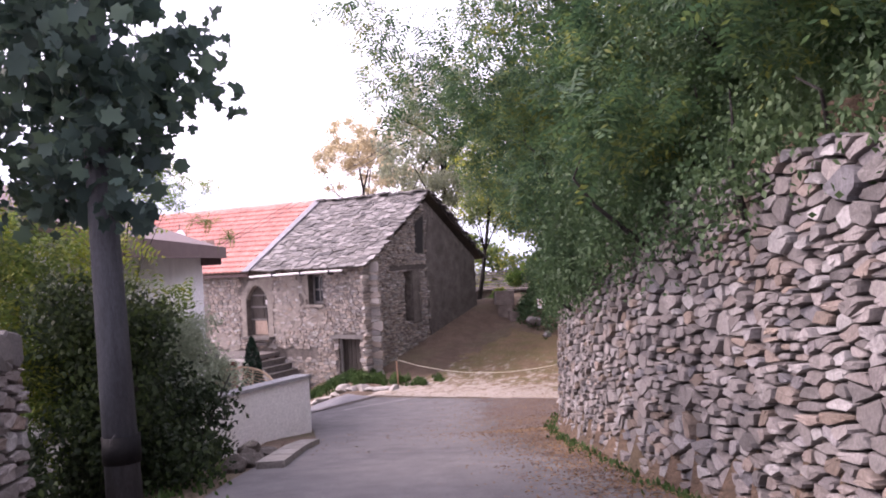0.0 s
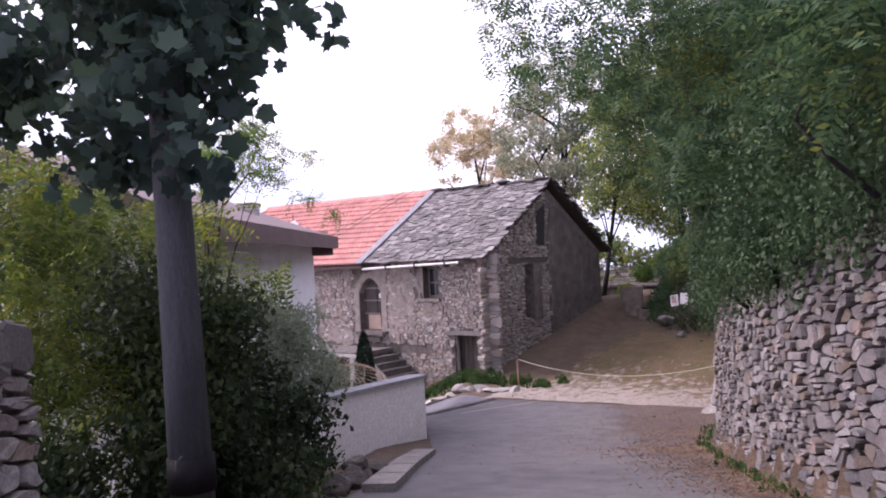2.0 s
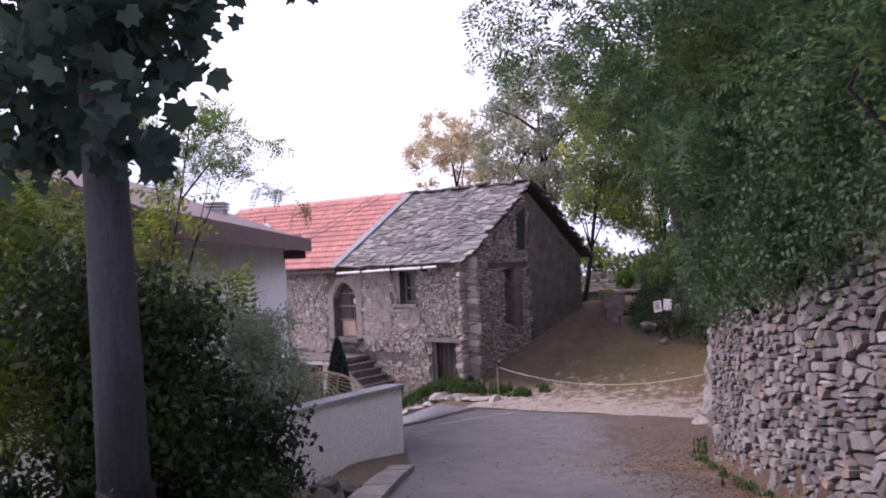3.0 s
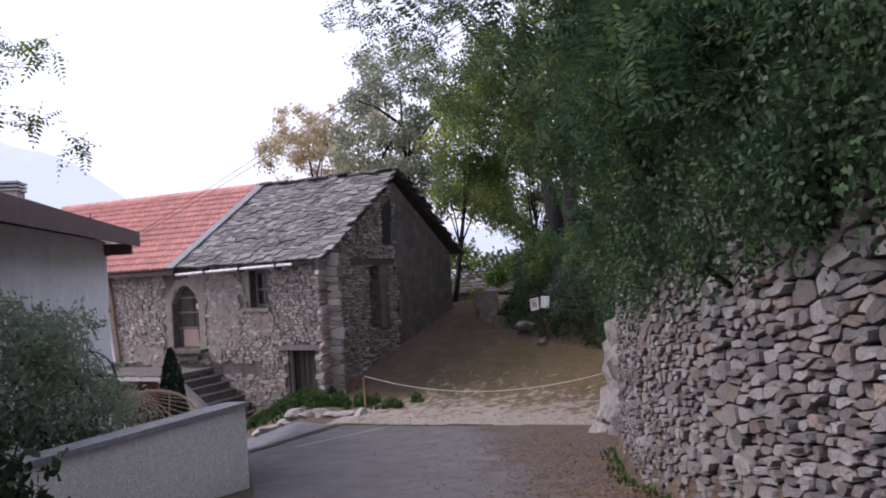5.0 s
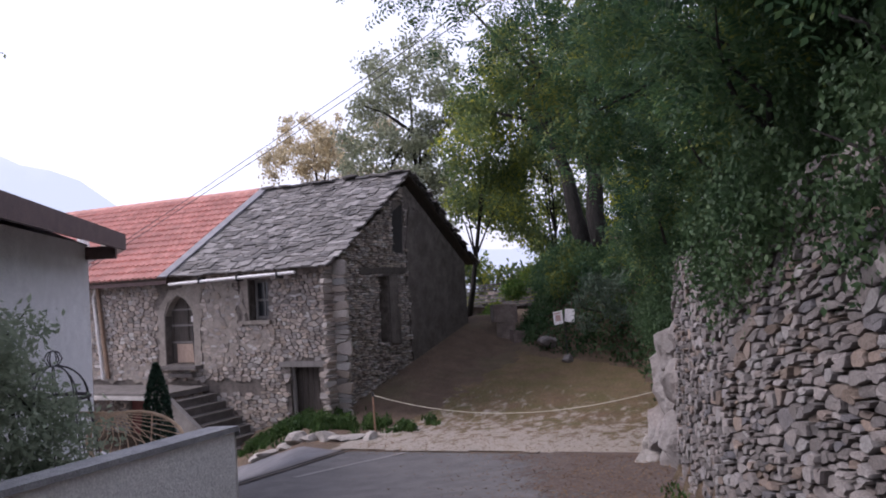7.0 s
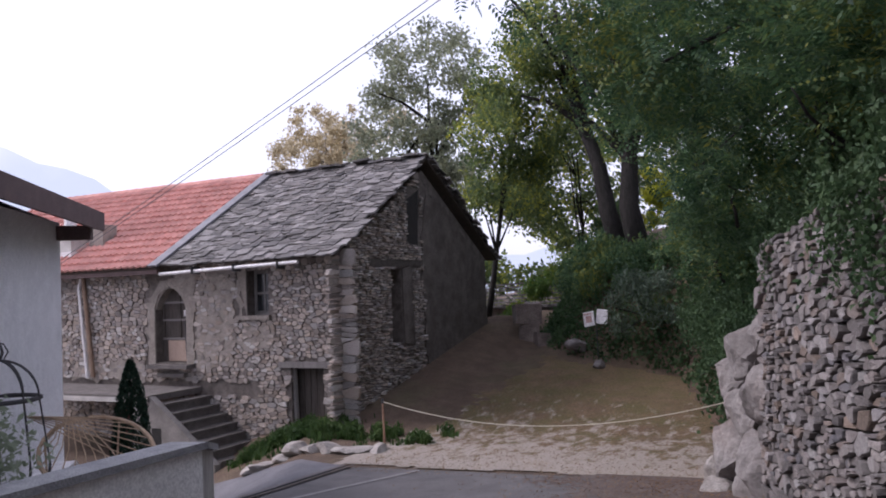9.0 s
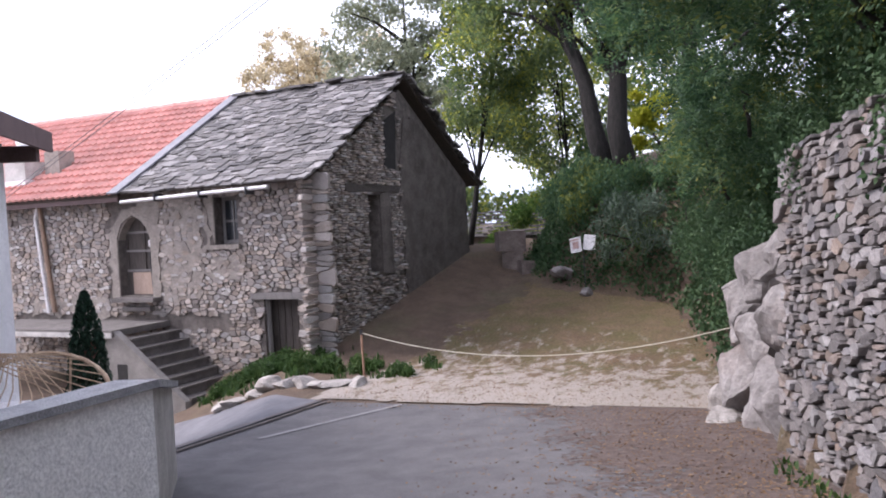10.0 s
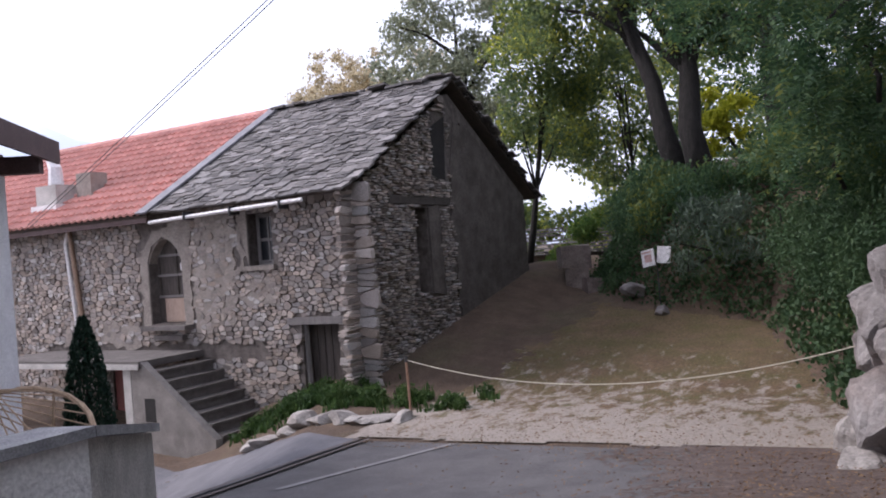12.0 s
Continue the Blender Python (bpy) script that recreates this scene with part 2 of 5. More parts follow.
M["rope"] = mat("pale_rope", (0.38, 0.35, 0.28), (0.48, 0.45, 0.36), 40, 0.9, 0.3, 120)
M["stake"] = mat("rusty_stake", (0.26, 0.15, 0.10), (0.34, 0.21, 0.14), 8, 0.8, 0.2, 50)
M["sign"] = mat("white_sign", (0.50, 0.49, 0.49), (0.62, 0.61, 0.61), 6, 0.5, 0.05, 40)
M["red"] = mat("faded_red", (0.30, 0.19, 0.17), (0.40, 0.28, 0.26), 6, 0.6, 0.05)
M["tarp"] = mat("dark_blue_tarp", (0.02, 0.024, 0.035), (0.035, 0.04, 0.055), 3, 0.45, 0.3, 20)
M["paint_line"] = mat("worn_paint", (0.20, 0.195, 0.19), (0.27, 0.26, 0.255), 6, 0.85, 0.2, 60, stain=(0.2, 0.19, 0.19), stain_scale=3)
M["rust"] = mat("rusty_grate", (0.10, 0.085, 0.08), (0.16, 0.135, 0.12), 6, 0.85, 0.4, 50)
M["locust"] = leaf_mat("locust_leaf", [(0.023, 0.052, 0.029), (0.046, 0.095, 0.045), (0.077, 0.134, 0.052), (0.196, 0.206, 0.041)], 0.6, 0.42)
M["ivy"] = leaf_mat("ivy_leaf", [(0.026, 0.054, 0.026), (0.049, 0.092, 0.039), (0.081, 0.13, 0.054)], 0.6, 0.3)
# the ramp's bright yellow end is sunlight put into the leaf colour
M["far_leaf"] = leaf_mat("far_leaf", [(0.065, 0.10, 0.055), (0.11, 0.16, 0.07), (0.18, 0.225, 0.065), (0.45, 0.45, 0.06)], 0.6, 0.6)
M["grey_leaf"] = leaf_mat("grey_green_leaf", [(0.17, 0.19, 0.14), (0.25, 0.28, 0.19), (0.35, 0.35, 0.22)], 0.6, 0.5)
# warm sunlight and haze put into the leaf colour, hence pale yellow
M["yellow_leaf"] = leaf_mat("sun_haze_leaf", [(0.42, 0.38, 0.27), (0.50, 0.43, 0.28), (0.56, 0.47, 0.3)], 0.6, 0.6)
M["fig"] = leaf_mat("broad_leaf", [(0.03, 0.053, 0.05), (0.053, 0.088, 0.073), (0.083, 0.131, 0.08)], 0.6, 0.4)
M["bush"] = leaf_mat("bush_leaf", [(0.01, 0.019, 0.01), (0.023, 0.039, 0.017), (0.058, 0.086, 0.027)], 0.6, 0.3)
M["hedge"] = leaf_mat("hedge_leaf", [(0.03, 0.055, 0.018), (0.10, 0.155, 0.032), (0.27, 0.28, 0.04)], 0.6, 0.4)
M["light_leaf"] = leaf_mat("light_green_leaf", [(0.06, 0.12, 0.03), (0.11, 0.19, 0.04), (0.22, 0.23, 0.03)], 0.5, 0.45)
M["olive"] = leaf_mat("olive_leaf", [(0.16, 0.20, 0.14), (0.28, 0.33, 0.23), (0.40, 0.45, 0.33)], 0.6, 0.45)
# sunlight painted in: brighter and yellower than the other leaves
M["sun_painted_leaf"] = leaf_mat("sun_painted_leaf", [(0.26, 0.30, 0.03), (0.42, 0.44, 0.035), (0.58, 0.55, 0.05)], 0.6, 0.6)
M["willow_leaf"] = leaf_mat("long_grey_leaf", [(0.05, 0.075, 0.055), (0.085, 0.12, 0.085), (0.13, 0.17, 0.12)], 0.6, 0.35)
M["cypress"] = leaf_mat("cypress_leaf", [(0.01, 0.025, 0.016), (0.02, 0.045, 0.026), (0.03, 0.06, 0.03)], 0.6, 0.15)
M["grass"] = leaf_mat("grass_blade", [(0.025, 0.055, 0.018), (0.048, 0.095, 0.026), (0.09, 0.135, 0.042)], 0.6, 0.4)
M["dead_leaf"] = leaf_mat("fallen_leaf", [(0.10, 0.06, 0.04), (0.17, 0.11, 0.065), (0.27, 0.18, 0.10)], 0.8, 0.1)
M["glass"] = bpy.data.materials.new("window_glass")
M["glass"].use_nodes = True
gb = M["glass"].node_tree.nodes["Principled BSDF"]
gb.inputs["Base Color"].default_value, gb.inputs["Roughness"].default_value = (0.02, 0.022, 0.025, 1), 0.15
# no lamp: the hill glows pale blue to stand for haze
hill = bpy.data.materials.new("hazy_hill_glow")
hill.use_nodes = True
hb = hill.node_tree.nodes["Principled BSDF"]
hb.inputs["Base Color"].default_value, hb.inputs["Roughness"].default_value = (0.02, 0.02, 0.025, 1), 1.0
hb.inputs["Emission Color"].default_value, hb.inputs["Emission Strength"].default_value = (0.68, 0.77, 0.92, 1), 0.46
# painted haze: the glow pales to cloud white towards the slope's top
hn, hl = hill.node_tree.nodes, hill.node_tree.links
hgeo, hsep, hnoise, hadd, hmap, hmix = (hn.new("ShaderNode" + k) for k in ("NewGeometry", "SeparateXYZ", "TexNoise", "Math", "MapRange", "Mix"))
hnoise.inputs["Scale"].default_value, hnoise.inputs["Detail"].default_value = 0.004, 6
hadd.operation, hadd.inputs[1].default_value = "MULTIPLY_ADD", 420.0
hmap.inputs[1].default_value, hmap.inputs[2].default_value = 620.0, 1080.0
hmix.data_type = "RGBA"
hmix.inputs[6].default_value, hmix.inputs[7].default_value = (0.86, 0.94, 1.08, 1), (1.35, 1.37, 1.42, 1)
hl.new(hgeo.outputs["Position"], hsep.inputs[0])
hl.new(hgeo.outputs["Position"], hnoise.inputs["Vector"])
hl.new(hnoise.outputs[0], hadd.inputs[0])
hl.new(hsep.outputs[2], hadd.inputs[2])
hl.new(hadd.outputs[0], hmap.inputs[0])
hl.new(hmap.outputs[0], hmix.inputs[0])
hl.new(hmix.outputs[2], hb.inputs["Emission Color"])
M["hill"] = hill

# ---- mesh helpers ----
class Geo:
    """Collects vertices and faces."""
    def __init__(self):
        self.v, self.f = [], []

    def add(self, verts, faces):
        k = len(self.v)
        self.v += [tuple(p) for p in verts]
        self.f += [tuple(i + k for i in q) for q in faces]
        return self

    def box(self, x0, x1, y0, y1, z0, z1, m=None):
        p = [Vector((x, y, z)) for x in (x0, x1) for y in (y0, y1) for z in (z0, z1)]
        return self.add([m @ q for q in p] if m else p, [(0, 1, 3, 2), (4, 6, 7, 5), (0, 4, 5, 1), (2, 3, 7, 6), (0, 2, 6, 4), (1, 5, 7, 3)])

    def tube(self, pts, radii, n=8, cap=True):
        pts = [Vector(p) for p in pts]
        rings = []
        for i, p in enumerate(pts):
            d = (pts[min(i + 1, len(pts) - 1)] - pts[max(i - 1, 0)]).normalized()
            a = d.orthogonal().normalized()
            if abs(d.z) > 0.3:
                a = d.cross(Vector((0, 1, 0.01))).normalized()
            b = d.cross(a)
            r = radii[i] if isinstance(radii, (list, tuple)) else radii
            rings.append([p + r * (math.cos(2 * math.pi * j / n) * a + math.sin(2 * math.pi * j / n) * b) for j in range(n)])
        verts = [q for ring in rings for q in ring]
        faces = [(i * n + j, i * n + (j + 1) % n, (i + 1) * n + (j + 1) % n, (i + 1) * n + j) for i in range(len(pts) - 1) for j in range(n)]
        if cap:
            faces += [tuple(range(n - 1, -1, -1)), tuple(range((len(pts) - 1) * n, len(pts) * n))]
        return self.add(verts, faces)

    def prism(self, outline, y0, y1, m=None):
        """An outline in x and z, pushed from y0 to y1."""
        n = len(outline)
        p = [Vector((x, y, z)) for y in (y0, y1) for x, z in outline]
        return self.add([m @ q for q in p] if m else p, [tuple(range(n)), tuple(range(2 * n - 1, n - 1, -1))] + [((i + 1) % n, i, n + i, n + (i + 1) % n) for i in range(n)])

    def mesh(self, name, smooth=False):
        me = bpy.data.meshes.new(name)
        me.from_pydata(self.v, [], self.f)
        if smooth:
            me.polygons.foreach_set("use_smooth", [True] * len(me.polygons))
        me.update()
        return me


def raw_mesh(name, co, faces, flat=False):
    """A mesh from arrays: co (n, 3), faces (m, k); flat: with hard edges."""
    me = bpy.data.meshes.new(name)
    m, k = faces.shape
    me.vertices.add(len(co))
    me.vertices.foreach_set("co", np.asarray(co, np.float32).ravel())
    me.loops.add(m * k)
    me.loops.foreach_set("vertex_index", faces.astype(np.int32).ravel())
    me.polygons.add(m)
    me.polygons.foreach_set("loop_start", np.arange(0, m * k, k, dtype=np.int32))
    me.polygons.foreach_set("loop_total", np.full(m, k, dtype=np.int32))
    me.update(calc_edges=True)
    if flat:
        me.shade_flat()
    return me


def thing(name, data, label, category, material=None, group="", kind="", parent=None):
    if isinstance(data, Geo):
        data = data.mesh(name)
    ob = new(name, data)
    if material and data:
        data.materials.append(material)
    return tagged(ob, label, category, group, kind)


def part(name, data, material, parent, label=""):
    if isinstance(data, Geo):
        data = data.mesh(name)
    if material and not data.materials:
        data.materials.append(material)
    ob = new(name, data)
    ob.parent = parent
    return tagged(ob, label)


def smooth01(a, b, x):
    t = np.clip((np.asarray(x, float) - a) / (b - a), 0, 1)
    return t * t * (3 - 2 * t)


# ---- the lie of the land ----
D, R = np.array((-0.5465, 0.8373)), np.array((0.8373, 0.5465))
FOOT = np.array([(26.5, -36), (18.6, -22.9), (15.2, -17.5), (14.4, -16.4), (13.0, -14.1), (11.9, -12.1), (11.35, -10.9), (10.75, -9.6), (10.1, -7.6), (9.6, -6.0), (9.2, -4.2), (8.7, -1.8), (7.7, 2.0), (6.6, 4.9), (4.6, 5.5), (2.8, 6.4), (1.7, 8.2), (1.5, 11), (1.0, 20), (0, 60)])


def along(x, y):
    return x * D[0] + y * D[1], x * R[0] + y * R[1]


def road_at(s, u):
    return s * D[0] + u * R[0], s * D[1] + u * R[1]


def foot_dist(x, y):
    """Distance behind the foot of wall and bank (minus: in front), and how far along it."""
    x, y = np.asarray(x, float), np.asarray(y, float)
    best, sign, run = np.full(x.shape, 1e9), np.ones(x.shape), np.zeros(x.shape)
    length = 0.0
    for a, b in zip(FOOT[:-1], FOOT[1:]):
        e = b - a
        n = np.hypot(*e)
        t = np.clip(((x - a[0]) * e[0] + (y - a[1]) * e[1]) / n ** 2, 0, 1)
        d = np.hypot(x - a[0] - t * e[0], y - a[1] - t * e[1])
        c = -(e[0] * (y - a[1]) - e[1] * (x - a[0]))
        near = d < best
        best, sign, run = np.where(near, d, best), np.where(near, np.where(c > 0, 1, -1), sign), np.where(near, length + t * n, run)
        length += n
    return best * sign, run


def low_ground(x, y):
    s, u = along(np.asarray(x, float), np.asarray(y, float))
    z = np.interp(s, [-80, -29.1, -26.3, -23.4, -21.8, -19.7, -17.9, -16, -13.7, -11.5, -7.7, -4, -2, 0, 3, 6, 14, 80], [7, 2.85, 2.6, 2.25, 2.05, 1.8, 1.53, 1.24, 0.82, 0.55, 0.22, 0.04, 0.0, 0.1, 0.45, 0.9, 1.9, 3])
    z = z + 0.105 * np.clip(np.asarray(y, float) - 0.4, 0, 6) * smooth01(0.8, 3.0, x) * smooth01(11.0, 8.5, x)
    gable = smooth01(2.8, 0.2, x) * smooth01(-0.5, 0.5, y) * smooth01(-3, 0.0, x)
    z = z + gable * (0.16 + 0.215 * np.minimum(y, 9) - z)
    fall = np.clip(0.42 * np.minimum(-u - 0.75, 2.5 - np.asarray(x, float)), 0, 1.15) * smooth01(-12.5, -8.5, s)
    bank = np.clip(0.7 * (-u - 1.9), 0, 1.9) * smooth01(-21, -17, s) * (1 - smooth01(-12.5, -8.5, s))
    valley = np.clip(-x - 14, 0, 300) * 0.12
    return z - fall - bank - valley


def ground(x, y):
    d, run = foot_dist(x, y)
    wall = 1 - smooth01(35.5, 38.5, run)
    up = wall * (2.75 * smooth01(0.15, 0.45, d)) + (1 - wall) * (2.4 * smooth01(0, 1.9, d))
    return low_ground(x, y) + up + 0.16 * np.clip(d - 0.6, 0, 25)


def gz(x, y):
    return float(ground(np.array([x]), np.array([y]))[0])


def sheet(name, xs, ys, lift=0.0, keep=None, height=ground):
    gx, gy = np.meshgrid(xs, ys)
    z = height(gx, gy) + lift
    co = np.stack([gx, gy, z], -1).reshape(-1, 3)
    w = len(xs)
    i = (np.arange(len(ys) - 1)[:, None] * w + np.arange(w - 1)[None, :]).ravel()
    f = np.stack([i, i + 1, i + w + 1, i + w], -1)
    if keep is not None:
        mid = co[f].mean(1)
        f = f[keep(mid[:, 0], mid[:, 1])]
        used = np.unique(f)
        back = np.zeros(len(co), int)
        back[used] = np.arange(len(used))
        co, f = co[used], back[f]
    return raw_mesh(name, co, f)


def strip(name, left, right, lift, n=80, m=10, height=low_ground):
    """A sheet between two plan lines given as functions of 0..1."""
    t, k = np.linspace(0, 1, n), np.linspace(0, 1, m)
    a, b = np.array([left(v) for v in t]), np.array([right(v) for v in t])
    p = a[:, None] * (1 - k[None, :, None]) + b[:, None] * k[None, :, None]
    z = height(p[..., 0], p[..., 1]) + lift
    co = np.concatenate([p, z[..., None]], -1).reshape(-1, 3)
    i = (np.arange(n - 1)[:, None] * m + np.arange(m - 1)[None, :]).ravel()
    return raw_mesh(name, co, np.stack([i, i + m, i + m + 1, i + 1], -1)[:, ::-1])


def between(*pts):
    pts = np.array(pts, float)
    run = np.r_[0, np.cumsum(np.hypot(*np.diff(pts, axis=0).T))]
    return lambda t: np.array([np.interp(t * run[-1], run, pts[:, 0]), np.interp(t * run[-1], run, pts[:, 1])])


axis_x = np.r_[-900, -400, -200, -120, -70, np.arange(-40, -16, 2.0), np.arange(-16, 22, 0.3), np.arange(22, 50, 2.0), 70, 120, 250, 600]
axis_y = np.r_[-300, -120, -70, np.arange(-44, -28, 2.0), np.arange(-28, 14, 0.3), np.arange(14, 50, 2.0), 70, 120, 250, 500, 900]
thing("ground", sheet("ground", axis_x, axis_y), "brown soil with sparse grass round the lane", "ground", M["soil"], kind="structure")

# lane of asphalt, from behind the walker down to the earth yard
lane_left = between(road_at(-55, -1.3), road_at(-24, -1.3), road_at(-16, -1.0), (6.9, -11.9), (5.3, -10.0), (3.8, -8.35), (2.68, -7.9), (2.65, -3.7))
lane_right = between((26.9, -34.2), (18.3, -22.9), (14.9, -17.4), (12.7, -14.1), (11.1, -10.9), (9.9, -7.5), (9.3, -5.0), (8.9, -3.7))
thing("road", strip("road", lane_left, lane_right, 0.012, 150, 16), "worn grey asphalt lane sloping down to a yard", "road", M["asphalt"], kind="structure")
def ragged(x, y, k=1.3, seed=0.0):
    return np.array([noise.noise((p * k, q * k, seed)) + 0.5 * noise.noise((p * k * 3.7, q * k * 3.7, seed + 4)) for p, q in zip(x, y)])


thing("dirt_yard", sheet("dirt_yard", np.arange(0.2, 9.8, 0.12), np.arange(-3.7, 9.5, 0.12), 0.02, lambda x, y: (foot_dist(x, y)[0] < 0.15) & (y > -3.5 + 0.16 * ragged(x, y, 0.9, 3.0)) & (x > 1.6 - 0.15 * y) & (y < 5.6 + 0.9 * ragged(x, y, 1.1, 5.0)) & (x > 2.1 + 0.12 * y + 0.5 * ragged(x, y, 1.3, 8.0)), low_ground), "trodden brown earth yard with thin moss", "yard", M["dirt"], kind="structure")


def litter_keep(x, y):
    d, run = foot_dist(x, y)
    width = np.interp(run, [14, 22, 27, 31, 34, 38, 40], [0.15, 0.3, 0.55, 1.1, 1.9, 2.6, 2.4])
    return (d < 0.1) & (-d + 0.8 * ragged(x, y) + 1.0 * ragged(x, y, 11.0, 2.0) < width) & (y < -3.35)


thing("leaf_litter", sheet("leaf_litter", np.arange(4.5, 17, 0.05), np.arange(-19.5, -3.3, 0.05), 0.016, litter_keep, low_ground), "brown leaf litter along the foot of the wall", "leaf litter", M["litter"], kind="structure")
thing("driveway", strip("driveway", between((2.5, -8.6), (1.8, -7.4), (-1.0, -5.4), (-4.5, -4.2)), between((2.66, -7.9), (2.64, -5.5), (2.62, -3.7), (0.0, -2.9), (-3.6, -2.2)), 0.02, 60, 12), "smooth grey cement driveway falling to the courtyard", "driveway", M["drive"], kind="structure")
drain = thing("drain_channel", None, "rusty drain grating across the driveway's head", "drain")
DRAIN = ((2.56, -8.0), (2.55, -5.7), (2.5, -3.65))


def beside(dx):
    return between(*[(x + dx, y) for x, y in DRAIN])


part("channel", strip("channel", beside(0.0), beside(0.13), 0.027, 40, 3), M["black"], drain)
for off in (-0.05, 0.13):
    part("rail", strip("rail", beside(off), beside(off + 0.06), 0.04, 40, 3), M["rust"], drain)
thing("road_line", strip("road_line", between((3.25, -6.3), (3.5, -5.4), (3.8, -4.4), (4.0, -3.75)), between((3.35, -6.28), (3.6, -5.38), (3.9, -4.38), (4.1, -3.73)), 0.022, 30, 3), "worn pale line on the asphalt", "road marking", M["paint_line"], kind="structure")
# far hills across the valley
hv, hf = [], []
for i in range(60):
    a = math.pi * (0.45 + 0.55 * i / 59)
    h = 40 + 170 * smooth01(24, 46, i) + 25 * noise.noise((i * 0.35, 9, 0)) + 10 * noise.noise((i * 0.9, 4, 0))
    hv += [(2600 * math.cos(a), 2600 * math.sin(a), -600), (3000 * math.cos(a), 3000 * math.sin(a), 3.2 * h)]
hf = [(2 * i, 2 * i + 2, 2 * i + 3, 2 * i + 1) for i in range(59)]
thing("backdrop", Geo().add(hv, hf), "mountain slope across the valley, its haze painted as a pale glow", "mountain", M["hill"], kind="structure")

# ---- stones ----
rng = np.random.default_rng(7)


def fitted(seeds, flat=1.6, reach=1.2, round_off=0.17):
    """Plan outlines of stones that fit round the seeds: each seed's nearest region, with z counted flat times, corners cut."""
    p = np.asarray(seeds, float) * (1, flat)
    order = np.argsort(p[:, 0])
    p = p[order]
    res = [None] * len(p)
    for i, c in enumerate(p):
        lo, hi = np.searchsorted(p[:, 0], (c[0] - reach, c[0] + reach))
        near = p[lo:hi]
        d = ((near - c) ** 2).sum(1)
        near = near[np.argsort(d)[1:26]]
        poly = [c + q for q in ((-0.5, -0.4), (0.5, -0.4), (0.5, 0.4), (-0.5, 0.4))]
        for q in near:
            mid, nrm = (c + q) / 2, q - c
            side = [float((v - mid) @ nrm) for v in poly]
            if max(side) <= 0:
                continue
            cut = []
            for k in range(len(poly)):
                v, w, sv, sw = poly[k], poly[k - 1], side[k], side[k - 1]
                if (sv < 0) != (sw < 0):
                    cut.append(w + (v - w) * (sw / (sw - sv)))
                if sv < 0:
                    cut.append(v)
            poly = cut
        if len(poly) < 3:
            continue
        v = np.array(poly)
        nxt = np.roll(v, -1, 0)
        v = np.stack([v + (nxt - v) * round_off, nxt + (v - nxt) * round_off], 1).reshape(-1, 2)
        keep = np.hypot(*(np.roll(v, -1, 0) - v).T) > 0.012
        v = v[keep] if keep.sum() >= 4 else v
        res[order[i]] = v / (1, flat)
    return res


def stone_solid(outline, out, r, gap=0.012, ragged_face=0.25):
    """A broken stone standing out of a wall: (along, depth, up), with a flat, slightly tilted and chipped face."""
    c = outline.mean(0)
    n = len(outline)
    size = np.maximum(np.ptp(outline, axis=0), 0.02)
    base = c + (outline - c) * np.maximum(1 - gap / size * 2, 0.5)
    base = base + r.normal(0, 0.03, (n, 2)) * size
    tilt = r.normal(0, 0.2, 2) / size
    v = []
    for scale, depth in ((1.0, -0.05), (r.uniform(0.97, 1.0), 0.72 * out), (r.uniform(0.88, 0.96), out)):
        q = c + (base - c) * scale
        d = np.full(n, depth) * (1 + (((q - c) @ tilt) * 0.35 + r.normal(0, ragged_face, n) * 0.5 if depth > 0 else 0))
        v.append(np.stack([q[:, 0], np.clip(d, -0.05, 1.6 * out), q[:, 1]], -1))
    v.append(np.array([[c[0] + r.normal(0, 0.08) * size[0], out * r.uniform(0.95, 1.05), c[1] + r.normal(0, 0.08) * size[1]]]))
    f = []
    for k in range(2):
        for j in range(n):
            p, q, w, x = k * n + j, k * n + (j + 1) % n, (k + 1) * n + (j + 1) % n, (k + 1) * n + j
            f += [(p, q, w), (p, w, x)]
    f += [(2 * n + j, 2 * n + (j + 1) % n, 3 * n) for j in range(n)]
    return np.concatenate(v), np.array(f)


def masonry(parent, seeds, place, out, mats, r, skip=None, flat=1.6, gap=0.012, pick=None, limit=300, field="stone_field", chipped=0.16):
    """Stones round the seeds; place takes (along, depth, up) arrays into the world. The first few by pick are parts, the rest one part."""
    todo = []
    for seed, line in zip(seeds, fitted(seeds, flat)):
        if line is None or skip and skip(seed[0], seed[1], *np.ptp(line, axis=0)):
            continue
        todo.append((seed, line))
    todo.sort(key=lambda t: pick(*t[0]) if pick else 0)
    vs, fs, k = [], [], 0
    for rank, (seed, line) in enumerate(todo):
        v, f = stone_solid(line, r.uniform(*out), r, gap, chipped)
        v = place(v)
        if rank < limit:
            c = v.mean(0)
            me = raw_mesh("stone", v - c, f, True)
            me.materials.append(mats[0])
            ob = new("stone", me)
            ob.parent = parent
            ob.matrix_basis = Matrix.Translation(c)
        else:
            vs.append(v)
            fs.append(f + k)
            k += len(v)
    if vs:
        tagged(part(field, raw_mesh(field, np.concatenate(vs), np.concatenate(fs), True), mats[1], parent), kind="stuff")


def seeds_of(todo, r, shake=0.14):
    return [((x0 + x1) / 2 + r.normal(0, shake) * (x1 - x0), (z0 + z1) / 2 + r.normal(0, shake) * (z1 - z0)) for x0, x1, z0, z1 in todo]


def cells(x0, x1, z0, z1, wmax, hmax, out, r):
    """Splits a rectangle at random until the pieces are of a stone's size."""
    w, h = x1 - x0, z1 - z0
    wl, hl = wmax * r.uniform(0.35, 1.15), hmax * r.uniform(0.4, 1.2)
    if w <= wl and h <= hl:
        out.append((x0, x1, z0, z1))
    elif h / hmax > w / wmax:
        k = z0 + h * r.uniform(0.36, 0.64)
        cells(x0, x1, z0, k, wmax, hmax, out, r)
